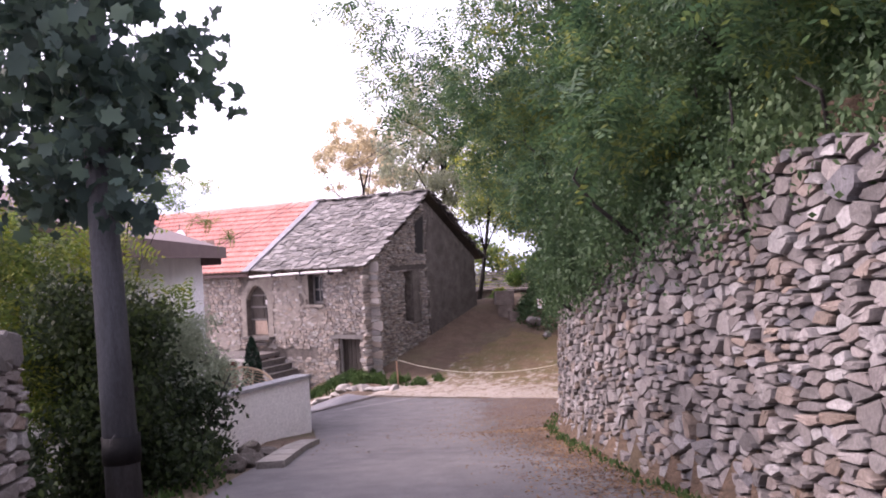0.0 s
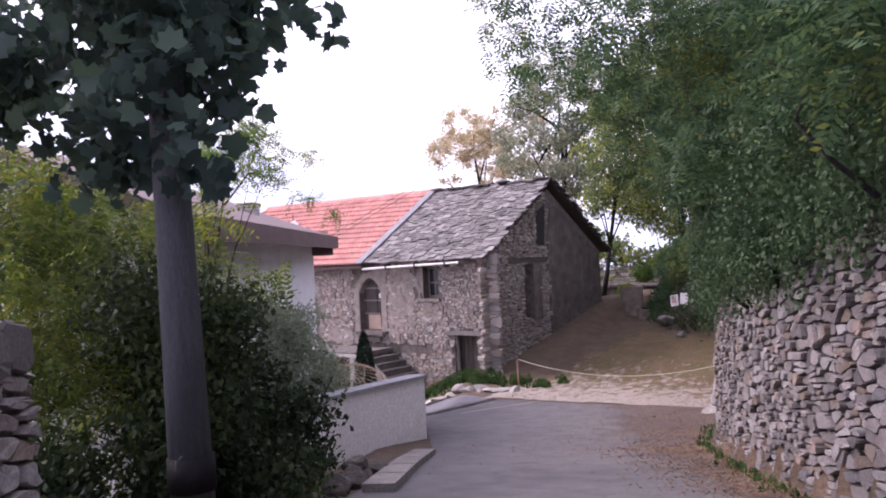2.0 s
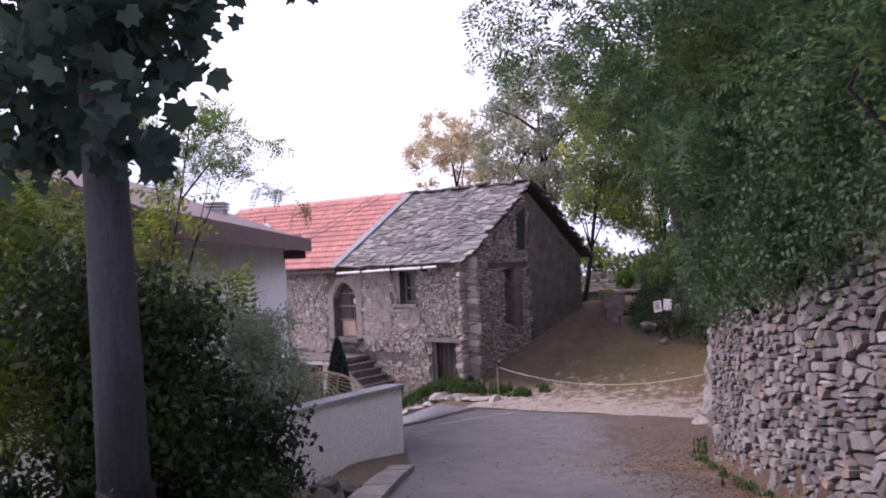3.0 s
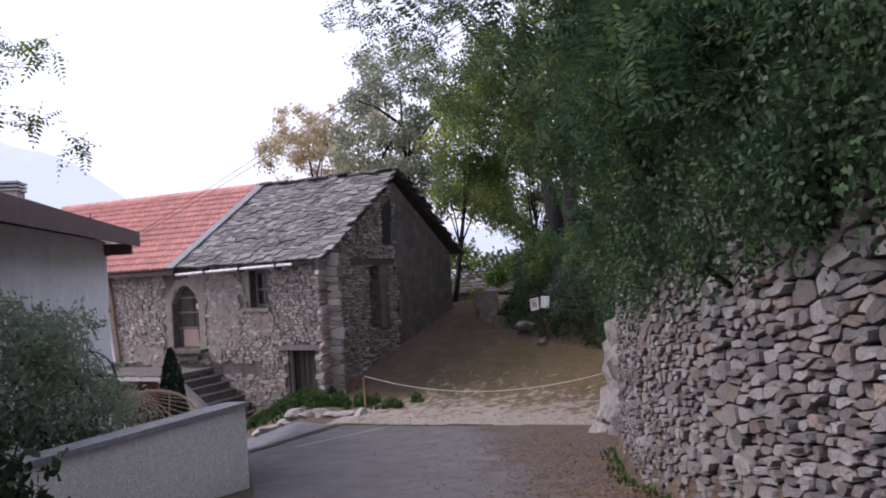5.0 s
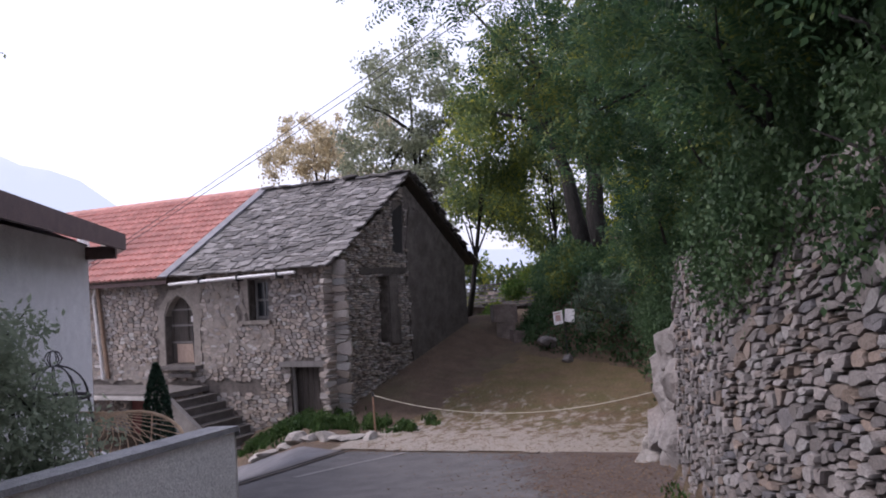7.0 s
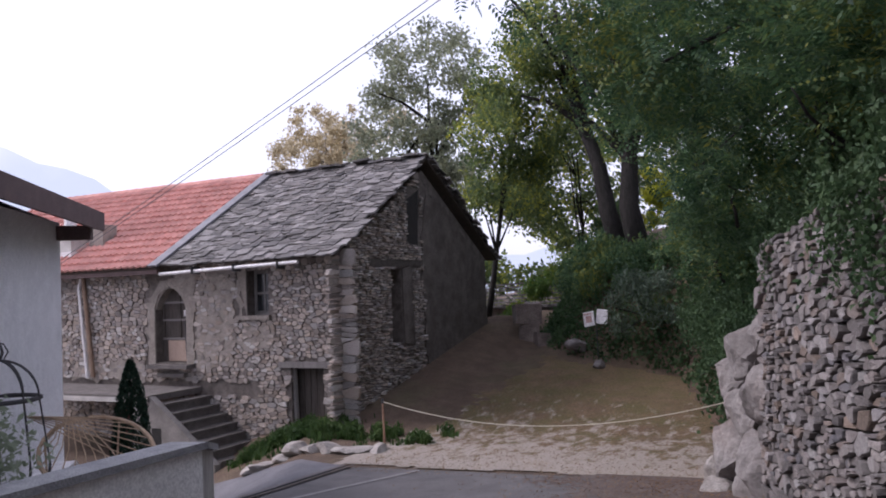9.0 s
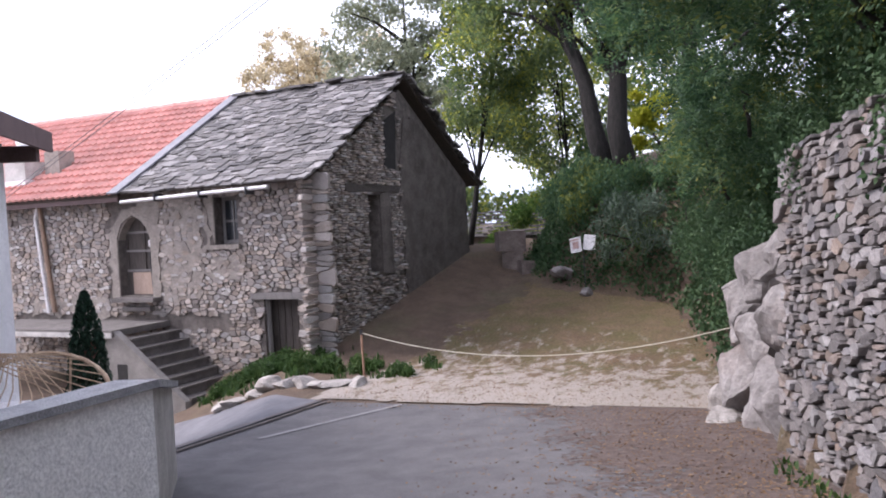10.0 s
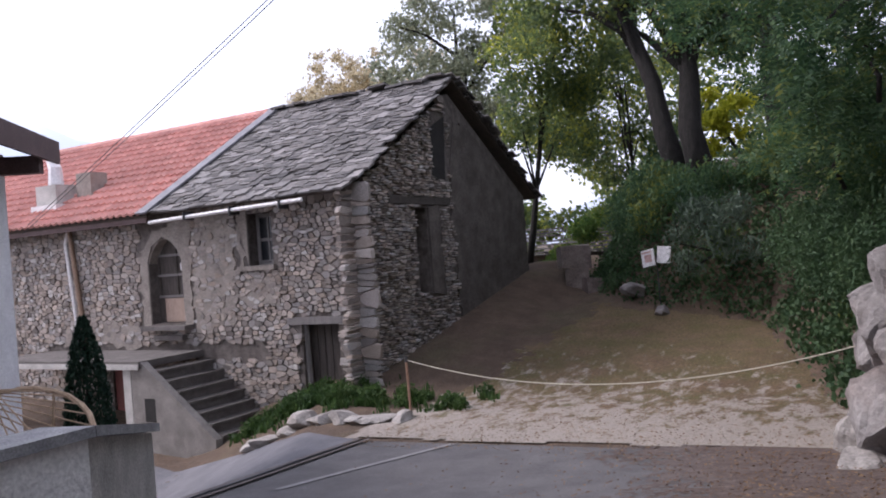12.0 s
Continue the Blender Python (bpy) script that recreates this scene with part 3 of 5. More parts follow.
        cells(x0, x1, k, z1, wmax, hmax, out, r)
    else:
        k = x0 + w * r.uniform(0.36, 0.64)
        cells(x0, k, z0, z1, wmax, hmax, out, r)
        cells(k, x1, z0, z1, wmax, hmax, out, r)
    return out


def lay_stones(parent, frames, shapes, mats, pick, name="stone", limit=300):
    """frames: matrices that scale and place a unit stone. The limit best by pick become parts, the rest one joined part."""
    order = np.argsort([pick(m.translation) for m in frames])
    r = np.random.default_rng(11)
    meshes = []
    for i, (v, f) in enumerate(shapes):
        me = raw_mesh(name, v, f, True)
        me.materials.append(mats[0])
        meshes.append(me)
    vs, fs, k = [], [], 0
    for rank, i in enumerate(order):
        s = r.integers(len(shapes))
        if rank < limit:
            ob = new(name, meshes[s])
            ob.parent = parent
            ob.matrix_basis = frames[i]
        else:
            v, f = shapes[s]
            m = np.array(frames[i])
            vs.append(v @ m[:3, :3].T + m[:3, 3])
            fs.append(f + k)
            k += len(v)
    if vs:
        rest = part(name + "_field", raw_mesh(name + "_field", np.concatenate(vs), np.concatenate(fs), True), mats[1], parent)
        tagged(rest, kind="stuff")


def worn(pts, step=0.13, amp=0.045, seed=1):
    """The outline with its edges broken up."""
    r = np.random.default_rng(seed)
    res = []
    for p, q in zip(pts, pts[1:] + pts[:1]):
        n = max(1, int(math.hypot(q[0] - p[0], q[1] - p[1]) / step))
        res += [(p[0] + (q[0] - p[0]) * k / n + r.normal(0, amp) * (k > 0), p[1] + (q[1] - p[1]) * k / n + r.normal(0, amp) * (k > 0)) for k in range(n)]
    return res


# ---- stone house ----
EAVE, RIDGE, HALF, GROUND_Z = 4.0, 6.52, 4.2, -1.6
DEPTH, LEFT, SEAM, CORNER = 8.2, -15.0, -5.15, 0.0
house = thing("stone_house", None, "old rubble stone house, half slate and half red tile roof", "house")
HOLES = [(-1.42, -0.5, -0.15, 1.35), (-5.7, -4.65, 1.45, 3.35), (-2.66, -2.02, 2.6, 3.68), (-7.2, -6.3, -1.1, 0.42)]


def wall_cut(x0, x1, z0, z1, holes, y0, y1):
    """One closed wall with openings through it."""
    xs = sorted({x0, x1, *[h[0] for h in holes], *[h[1] for h in holes]})
    zs = sorted({z0, z1, *[h[2] for h in holes], *[h[3] for h in holes]})

    def solid(i, j):
        if not (0 <= i < len(xs) - 1 and 0 <= j < len(zs) - 1):
            return False
        x, z = (xs[i] + xs[i + 1]) / 2, (zs[j] + zs[j + 1]) / 2
        return not any(h[0] < x < h[1] and h[2] < z < h[3] for h in holes)

    nz = len(zs)
    v = [(x, y, z) for y in (y0, y1) for x in xs for z in zs]
    n, f = len(xs) * nz, []
    for i in range(len(xs) - 1):
        for j in range(nz - 1):
            if not solid(i, j):
                continue
            p, q, s, t = i * nz + j, (i + 1) * nz + j, (i + 1) * nz + j + 1, i * nz + j + 1
            f += [(p, q, s, t), (t + n, s + n, q + n, p + n)]
            for e, (k, m) in (((p, t), (i - 1, j)), ((s, q), (i + 1, j)), ((q, p), (i, j - 1)), ((t, s), (i, j + 1))):
                if not solid(k, m):
                    f.append((e[0], e[1], e[1] + n, e[0] + n))
    return Geo().add(v, f)


front = part("front_wall", wall_cut(LEFT, CORNER, GROUND_Z, EAVE, HOLES, 0.0, 0.5), M["mortar"], house, "rubble stones in pale lime mortar")
arch = [(-5.7 + 1.05 * k / 12, 2.8 + 0.55 * math.sin(math.pi * min(max(k / 12, 0.0), 1.0)) ** 0.75) for k in range(13)]
part("arch_head", Geo().prism(arch + [(-4.65, 3.36), (-5.7, 3.36)], 0.003, 0.47), M["surround"], house, "pointed arch over the upper door")
gm = Matrix.Translation((0, 0, 0)) @ Matrix(((0, -1, 0, 0), (1, 0, 0, 0), (0, 0, 1, 0), (0, 0, 0, 1)))
GH = (2.35, 2.85, 1.72, 3.6)
gable = Geo()
gable.prism([(0.5, GROUND_Z), (GH[0], GROUND_Z), (GH[0], 5.15), (0.5, 4.15)], 0.0, 0.5, gm)
gable.prism([(GH[0], GROUND_Z), (GH[1], GROUND_Z), (GH[1], GH[2]), (GH[0], GH[2])], 0.0, 0.5, gm)
gable.prism([(GH[0], GH[3]), (GH[1], GH[3]), (GH[1], 5.5), (GH[0], 5.15)], 0.0, 0.5, gm)
gable.prism([(GH[1], GROUND_Z), (DEPTH, GROUND_Z), (DEPTH, EAVE - 0.05), (HALF, RIDGE - 0.2), (GH[1], 5.5)], 0.0, 0.5, gm)
gwall = part("gable_wall", gable, M["mortar"], house, "rough stone gable, partly rendered")
part("render_coat", Geo().prism(worn([(4.1, 1.0), (DEPTH - 0.1, 1.5), (DEPTH - 0.1, 3.7), (4.95, 5.6), (4.35, 5.65), (4.05, 4.6), (3.9, 3.2)], 0.16, 0.05), -0.05, -0.003, gm), M["plaster"], house, "smooth grey-brown render on the gable")
back = Geo()
back.box(LEFT, CORNER - 0.5, DEPTH - 0.5, DEPTH, GROUND_Z, EAVE - 0.1)
back.box(LEFT, LEFT + 0.5, 0.5, DEPTH - 0.5, GROUND_Z, EAVE - 0.1)
part("back_wall", back, M["plaster"], house)
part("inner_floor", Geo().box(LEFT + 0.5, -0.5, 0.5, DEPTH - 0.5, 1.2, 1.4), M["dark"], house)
# render patches round the arch and the window
part("door_surround", Geo().prism([(-5.71, 1.35), (-5.71, 2.85), (-5.55, 3.2), (-5.18, 3.4), (-4.8, 3.2), (-4.64, 2.85), (-4.64, 1.35)] + worn([(-4.42, 1.35), (-4.36, 2.6), (-4.2, 3.1), (-4.4, 3.85), (-4.85, 3.85), (-5.0, 3.6), (-5.5, 3.55), (-5.95, 3.1), (-5.95, 1.35)], 0.14, 0.05)[:-2], -0.035, -0.003), M["surround"], house, "pale plaster band round the arched door")
part("render_patch", Geo().prism(worn([(-4.3, 1.2), (-3.1, 1.5), (-3.0, 2.4), (-3.1, 3.8), (-4.2, 3.85)], 0.15, 0.07, 5), -0.034, -0.004), M["surround"], house, "thin plaster with stones showing through")
part("render_patch", Geo().prism(worn([(-8.9, 0.95), (-6.1, 0.95), (-6.2, 1.5), (-8.8, 1.35)], 0.2, 0.07, 6), -0.03, -0.004), M["surround"], house, "thin plaster with stones showing through")
part("render_patch", Geo().prism(worn([(-2.9, 1.7), (-1.9, 1.75), (-1.8, 2.42), (-2.9, 2.42)], 0.15, 0.06, 8), -0.03, -0.004), M["surround"], house, "thin plaster with stones showing through")
# arched door leaf
leaf = part("arched_door", Geo().box(-5.7, -4.65, 0.24, 0.30, 1.45, 3.4), M["wood"], house, "dark boarded door under a pointed arch")
part("lower_panel", Geo().box(-5.5, -4.85, 0.215, 0.238, 1.47, 2.0), M["pale_wood"], leaf, "bare pale board")
for z in (2.02, 2.5, 2.95):
    part("rail", Geo().box(-5.68, -4.67, 0.205, 0.238, z, z + 0.055), M["grey_wood"], leaf)
for x in (-5.66, -5.1, -4.75):
    part("board", Geo().box(x, x + 0.05, 0.21, 0.238, 2.08, 3.2), M["wood"], leaf)
part("latch", Geo().box(-4.92, -4.8, 0.19, 0.21, 2.62, 2.78), M["gutter"], leaf, "pale metal latch")
part("stick", Geo().tube([(-4.83, 0.18, 1.5), (-4.9, 0.2, 2.5)], 0.02), M["iron"], leaf)
# small window
win = part("window", wall_cut(-2.66, -2.02, 2.6, 3.68, [(-2.58, -2.36, 2.7, 3.1), (-2.32, -2.1, 2.7, 3.1), (-2.58, -2.36, 3.16, 3.6), (-2.32, -2.1, 3.16, 3.6)], 0.26, 0.31), M["grey_wood"], house, "small grey wooden casement window")
for x in (-2.58, -2.32):
    for z, h in ((2.7, 0.4), (3.16, 0.44)):
        part("pane", Geo().box(x, x + 0.22, 0.28, 0.29, z, z + h), M["glass"], win)
part("sill", Geo().box(-2.95, -1.95, -0.1, 0.24, 2.5, 2.6), M["surround"], win)
part("window_surround", Geo().prism([(-2.67, 2.6), (-2.67, 3.9)] + worn([(-2.9, 3.9), (-2.95, 3.3), (-2.92, 2.6), (-2.8, 2.6)], 0.12, 0.05, 3)[:-1], -0.035, -0.003), M["surround"], win)
# lower door
low_door = part("lower_door", Geo().box(-1.42, -0.5, 0.28, 0.34, -0.15, 1.35), M["wood"], house, "dark plank stable door, half hidden by weeds")
for k in range(5):
    part("plank", Geo().box(-1.4 + 0.18 * k, -1.24 + 0.18 * k, 0.255, 0.278, -0.13, 1.3), M["wood"], low_door)
part("door_post", Geo().tube([(-1.36, 0.1, -0.2), (-1.4, 0.12, 1.33)], 0.06, 6), M["grey_wood"], low_door)
part("lintel", Geo().box(-1.75, -0.2, -0.05, 0.3, 1.352, 1.5), M["grey_wood"], low_door, "thick grey timber lintel")
part("cellar_door", Geo().box(-7.2, -6.3, 0.06, 0.12, -1.1, 0.42), M["rot"], house, "dark red painted cellar door")
# near-black panel set into the hole, in place of its inner shade
part("gable_door", Geo().prism([(GH[0], GH[2]), (GH[1], GH[2]), (GH[1], GH[3]), (GH[0], GH[3])], 0.3, 0.35, gm), M["dark"], house, "near-black panel standing for shade in the gable's narrow opening")
part("gable_jamb", Geo().prism([(2.86, 1.7), (3.4, 1.6), (3.35, 3.7), (2.86, 3.6)], -0.06, -0.003, gm), M["plaster"], house, "patch of plaster beside the opening")
part("pale_block", Geo().box(-0.05, 0.04, 1.75, 2.1, 3.2, 3.5), M["surround"], house)
part("beam", Geo().prism([(1.3, 3.68), (3.9, 3.66), (3.9, 3.82), (1.3, 3.84)], -0.06, 0.1, gm), M["wood"], house)
# near-black slab on the wall face, painted as the loft's shade
part("loft_opening", Geo().prism([(3.2, 4.25), (3.8, 4.25), (3.95, 5.75), (3.3, 5.45)], -0.012, 0.05, gm), M["dark"], house, "near-black slab painted as the shade of an open loft under the verge")
# doorstep stones
for i, (x, w) in enumerate(((-5.75, 0.6), (-5.15, 0.75), (-5.5, 0.9))):
    part("doorstep", Geo().box(x, x + w, -0.3 + 0.1 * (i == 2), -0.002, 1.22 + 0.1 * (i < 2) - 0.12 * (i == 2), 1.32 + 0.1 * (i < 2) - 0.12 * (i == 2)), M["step"], house)

# ---- roofs ----
PITCH = math.atan2(RIDGE - EAVE, HALF)
SLOPE = math.hypot(RIDGE - EAVE, HALF)


def slope_m(side):
    """x along the eave, y up the slope, z out of the roof; the origin at the eave."""
    if side == "front":
        return Matrix.Translation((0, -0.35, EAVE - 0.12)) @ Matrix.Rotation(PITCH, 4, "X")
    return Matrix.Translation((0, 2 * HALF + 0.3, EAVE - 0.12)) @ Matrix.Rotation(math.pi, 4, "Z") @ Matrix.Rotation(PITCH, 4, "X")


LEN = SLOPE + 0.42
slate_roof = part("slate_roof", Geo().box(SEAM, 0.17, 0, LEN, 0.0, 0.06, slope_m("front")).box(-0.17, -SEAM, 0, LEN, 0.0, 0.06, slope_m("back")), M["under"], house, "mossy grey stone slabs laid in uneven rows")
tile_roof = part("tile_roof", Geo().box(LEFT - 0.4, SEAM, -0.1, LEN, 0.0, 0.06, slope_m("front")).box(-SEAM, -LEFT + 0.4, 0, LEN, 0.0, 0.06, slope_m("back")), M["under"], house, "red interlocking clay tiles")
part("flashing", Geo().box(SEAM - 0.16, SEAM + 0.16, -0.22, LEN + 0.05, 0.15, 0.19, slope_m("front")), M["zinc"], house, "grey metal strip where the two roofs meet")
ridge_g = Geo()
for k in range(24):
    x = LEFT - 0.3 + k * 0.41
    ridge_g.tube([(x, HALF, RIDGE + 0.13), (x + 0.43, HALF, RIDGE + 0.145)], 0.13, 8)
part("ridge_tiles", ridge_g, M["tile_rest"], house)
for k in range(13):
    w = 0.44
    x = SEAM + 0.2 + k * 0.4
    part("ridge_slab", Geo().box(-w / 2, w / 2, -0.3, 0.3, 0, 0.05, Matrix.LocRotScale((x, HALF + 0.1 * math.sin(k * 2.1), RIDGE + 0.16 + 0.02 * math.sin(k * 1.7)), Euler((0.1 * math.sin(k * 3), 0.12 * math.sin(k * 1.3), 0.2 * math.sin(k * 5))), None)), M["slate"], house)
# gutter of the slate half, with brackets, and the pair of pipes
gut = part("gutter", Geo().tube([(-5.0, -0.52, EAVE - 0.3), (-2.6, -0.53, EAVE - 0.24), (-0.75, -0.52, EAVE - 0.2)], 0.042, 8), M["gutter"], house, "pale plastic gutter")
for x in (-3.9, -2.6, -1.3):
    part("bracket", Geo().box(x, x + 0.03, -0.6, -0.3, EAVE - 0.33, EAVE - 0.16), M["iron"], gut)
part("red_eave_board", Geo().box(LEFT, SEAM - 0.05, -0.42, -0.36, EAVE - 0.28, EAVE - 0.13), M["fascia"], house)
part("downpipe", Geo().tube([(-8.25, -0.12, 3.8), (-7.95, -0.1, 1.05)], 0.055, 8), M["copper"], house, "brown rusted downpipe")
part("downpipe", Geo().tube([(-8.3, -0.12, 3.75), (-8.42, -0.12, 3.45), (-8.1, -0.16, 1.05)], 0.045, 8), M["gutter"], house, "pale downpipe")
part("wall_box", Geo().box(-11.2, -10.8, -0.25, -0.002, 3.0, 3.3), M["concrete"], house, "grey junction box under the eave")
# chimneys on the red half
chim = part("chimney", Geo().box(-9.95, -9.15, 0.25, 0.95, 4.2, 5.0), M["concrete"], house, "pale rendered chimney with a metal cowl")
part("chimney_foot", Geo().box(-10.05, -9.05, 0.15, 1.05, 4.2, 4.5), M["gutter"], chim)
part("cowl", Geo().tube([(-9.6, 0.6, 5.0), (-9.6, 0.6, 5.45), (-9.75, 0.6, 5.7)], [0.2, 0.17, 0.12], 10), M["gutter"], chim, "white metal flue")
chim2 = part("small_chimney", Geo().box(-8.95, -8.4, 0.7, 1.2, 4.6, 5.25), M["surround"], house, "small plastered chimney")
part("aerial", Geo().tube([(-9.9, 0.75, 5.0), (-9.9, 0.75, 6.0)], 0.02, 6), M["iron"], house)

# ---- outside stair and landing ----
stair = thing("stone_stair", None, "worn concrete steps up to a landing along the house", "stairs")
LZ, SW = 0.86, -1.7
for k in range(7):
    top = LZ - 0.205 * (k + 1)
    x = -4.2 + 0.27 * k
    part("step", Geo().box(x, x + 0.31, SW + 0.18, -0.002, top - 0.2, top).box(x + 0.29, x + 0.335, SW + 0.16, -0.003, top - 0.05, top + 0.004), M["step"], stair)
    part("fill", Geo().box(x, x + 0.27, SW + 0.18, -0.004, -1.7, top - 0.2), M["step"], stair)
part("stringer", Geo().prism([(-4.5, -1.8), (-4.5, LZ - 0.02), (-4.2, LZ - 0.02), (-2.28, -0.62), (-2.28, -1.8)], SW, SW + 0.178), M["old_concrete"], stair, "plastered side wall of the steps")
part("landing", Geo().box(-9.4, -4.2, SW - 0.05, -0.002, LZ - 0.14, LZ), M["step"], stair, "concrete landing slab")
part("landing_edge", Geo().box(-9.4, -4.2, SW - 0.08, SW - 0.052, LZ - 0.16, LZ - 0.05), M["concrete"], stair)
part("pillar", Geo().box(-4.74, -4.52, SW, SW + 0.34, -1.8, LZ - 0.141), M["concrete"], stair, "square concrete pillar")
# no recess here: a near-black slab painted as the opening's shade
part("niche", Geo().box(-4.15, -3.85, SW - 0.004, SW + 0.1, -0.35, 0.12), M["dark"], stair, "near-black slab painted as a small shaded opening in the stair wall")
part("pillar", Geo().box(-9.3, -9.0, SW, SW + 0.3, -1.8, LZ - 0.141), M["concrete"], stair)

# ---- parapet by the driveway ----
C0, D0 = Vector((5.15, -9.9)), Vector((3.8, -8.3))
parapet = thing("parapet_wall", None, "roughcast grey parapet wall with a cement cap", "wall")
T_IN = 0.26
n2 = Vector(((D0 - C0).y, -(D0 - C0).x)).normalized() * -T_IN
pa = Geo()
NEAR = Vector((5.17, -16.5))


def prism_plan(g, plan, zb, zt):
    n = len(plan)
    v = [(*p, zb) for p in plan] + [(*p, t) for p, t in zip(plan, zt)]
    g.add(v, [tuple(range(n - 1, -1, -1)), tuple(range(n, 2 * n))] + [(i, (i + 1) % n, n + (i + 1) % n, n + i) for i in range(n)])
    return g


part("near_stretch", prism_plan(Geo(), [NEAR, C0, C0 - Vector((T_IN, 0.1)), NEAR - Vector((T_IN, 0))], -1.5, [1.70] * 4), M["roughcast"], parapet, "roughcast face in shade")
part("return_stretch", prism_plan(Geo(), [C0, D0, D0 + n2, C0 - Vector((T_IN, 0.1))], -1.5, [1.698, 1.30, 1.30, 1.698]), M["concrete"], parapet, "streaked plain cement face")
part("cap", prism_plan(Geo(), [NEAR + Vector((0.04, 0)), C0 + Vector((0.05, 0.02)), C0 - Vector((T_IN + 0.04, 0.1)), NEAR - Vector((T_IN + 0.04, 0))], 1.701, [1.765] * 4), M["cap"], parapet)
cap2 = Geo()
cap2.add([(*(C0 + Vector((0.05, 0.025))), 1.702), (*(D0 + Vector((0.03, 0.06))), 1.302), (*(D0 + n2 * 1.15), 1.302), (*(C0 - Vector((T_IN + 0.04, 0.095))), 1.702), (*(C0 + Vector((0.05, 0.025))), 1.766), (*(D0 + Vector((0.03, 0.06))), 1.37), (*(D0 + n2 * 1.15), 1.37), (*(C0 - Vector((T_IN + 0.04, 0.095))), 1.766)], [(3, 2, 1, 0), (4, 5, 6, 7), (0, 1, 5, 4), (1, 2, 6, 5), (2, 3, 7, 6), (3, 0, 4, 7)])
part("cap", cap2, M["cap"], parapet)
# kerb at the lane's edge, with the dark rubble behind it
kerb = thing("kerb", None, "weathered concrete kerb at the lane's edge", "kerb")
ka, kb = Vector((9.7, -16.1)), Vector((6.9, -11.85))
for k in range(5):
    p, q = ka.lerp(kb, k / 5 + 0.003), ka.lerp(kb, (k + 1) / 5 - 0.003)
    off = Vector((-0.3, -0.18))
    zs = [gz(*w) for w in (p, q)]
    part("kerbstone", prism_plan(Geo(), [p, q, q + off, p + off], zs[1] - 0.3, [zs[0] + 0.1, zs[1] + 0.1, zs[1] + 0.1, zs[0] + 0.1]), M["old_concrete"], kerb)

# ---- white house across the courtyard ----
white = thing("white_house", None, "white rendered house with a brown overhanging eave", "house")
wm = Matrix(((-0.603, 0.798, 0, -0.31), (0.798, 0.603, 0, 0.087), (0, 0, 1, 0), (0, 0, 0, 1)))
part("wall", Geo().box(-16, -3.1, -12, -5.0, -2, 4.55, wm), M["white"], white)
for s in (-16.0, -3.4):
    gv = [wm @ Vector((s + k, u, z)) for k in (0.0, 0.3) for u, z in ((-5.0, 4.551), (-12.0, 4.551), (-8.5, 6.05))]
    part("gable_end", Geo().add(gv, [(0, 1, 2), (5, 4, 3), (0, 3, 4, 1), (1, 4, 5, 2), (2, 5, 3, 0)]), M["white"], white)
wr = Geo()
prof = [(-4.33, 4.5), (-4.33, 4.72), (-8.5, 6.35), (-12.7, 4.72), (-12.7, 4.5), (-8.5, 6.1)]
pv = [wm @ Vector((s, u, z)) for s in (-16.6, -2.75) for u, z in prof]
wr.add(pv, [(0, 1, 2, 5), (5, 2, 3, 4), (6, 11, 8, 7), (11, 10, 9, 8), (0, 6, 7, 1), (1, 7, 8, 2), (2, 8, 9, 3), (3, 9, 10, 4), (4, 10, 11, 5), (5, 11, 6, 0)])
part("roof", wr, M["fascia"], white, "purple-brown roof")
part("fascia", Geo().box(-16.6, -2.72, -4.36, -4.3, 4.42, 4.76, wm), M["fascia"], white, "deep brown fascia board")
for s in (-3.3,):
    part("rafter_end", Geo().box(s - 0.09, s + 0.09, -4.99, -4.4, 4.22, 4.48, wm), M["fascia"], white)
wch = part("chimney", Geo().box(-6.9, -6.4, -6.2, -5.8, 4.9, 5.42, wm), M["concrete"], white, "grey chimney with a stacked cap")
for k in range(3):
    part("chimney_cap", Geo().box(-6.93 - 0.02 * k, -6.37 + 0.02 * k, -6.24, -5.76, 5.421 + 0.07 * k, 5.46 + 0.07 * k, wm), M["concrete"], wch)
part("house_number", Geo().box(-4.2, -3.9, -4.998, -4.985, 0.6, 0.85, wm), M["gutter"], white, "small pale number plate")

# ---- hut behind ----
hut = thing("slate_hut", None, "low stone hut with a slate roof behind the yard", "hut")
part("wall", Geo().box(-6.0, 0.6, 13.2, 16, 0.5, 2.2), M["mortar"], hut)
hr = Geo()
for i in range(7):
    for j in range(12):
        hr.box(-6.4 + 0.62 * j + 0.1 * (i % 2), -5.82 + 0.62 * j + 0.1 * (i % 2), 12.9 + 0.3 * i, 13.32 + 0.3 * i, 2.21 + 0.14 * i + 0.02 * ((i * 3 + j * 5) % 4), 2.27 + 0.14 * i + 0.02 * ((i * 3 + j * 5) % 4))
part("roof", hr, M["slate_rest"], hut, "rows of grey slate slabs")
far_house = thing("far_house", None, "far house with an orange tiled roof among trees", "house")
part("wall", Geo().box(1, 9, 40, 46, 2, 5), M["white"], far_house)
part("roof", Geo().prism([(0.5, 5), (9.5, 5), (9.5, 5.2), (5, 7.4), (0.5, 5.2)], 39.5, 46.5), M["tile_rest"], far_house)

# ---- plants ----
def leaves(name, centres, size, r, aspect=0.55, droop=0.3, fold=0.25):
    """Pointed leaves at the centres, each a folded diamond."""
    n = len(centres)
    t = r.normal(0, 1, (n, 3))
    t[:, 2] -= droop * 2
    t /= np.linalg.norm(t, axis=1, keepdims=True)
    a = np.cross(t, r.normal(0, 1, (n, 3)))
    a /= np.linalg.norm(a, axis=1, keepdims=True)
    b = np.cross(t, a)
    sz = (size * r.uniform(0.6, 1.3, n))[:, None]
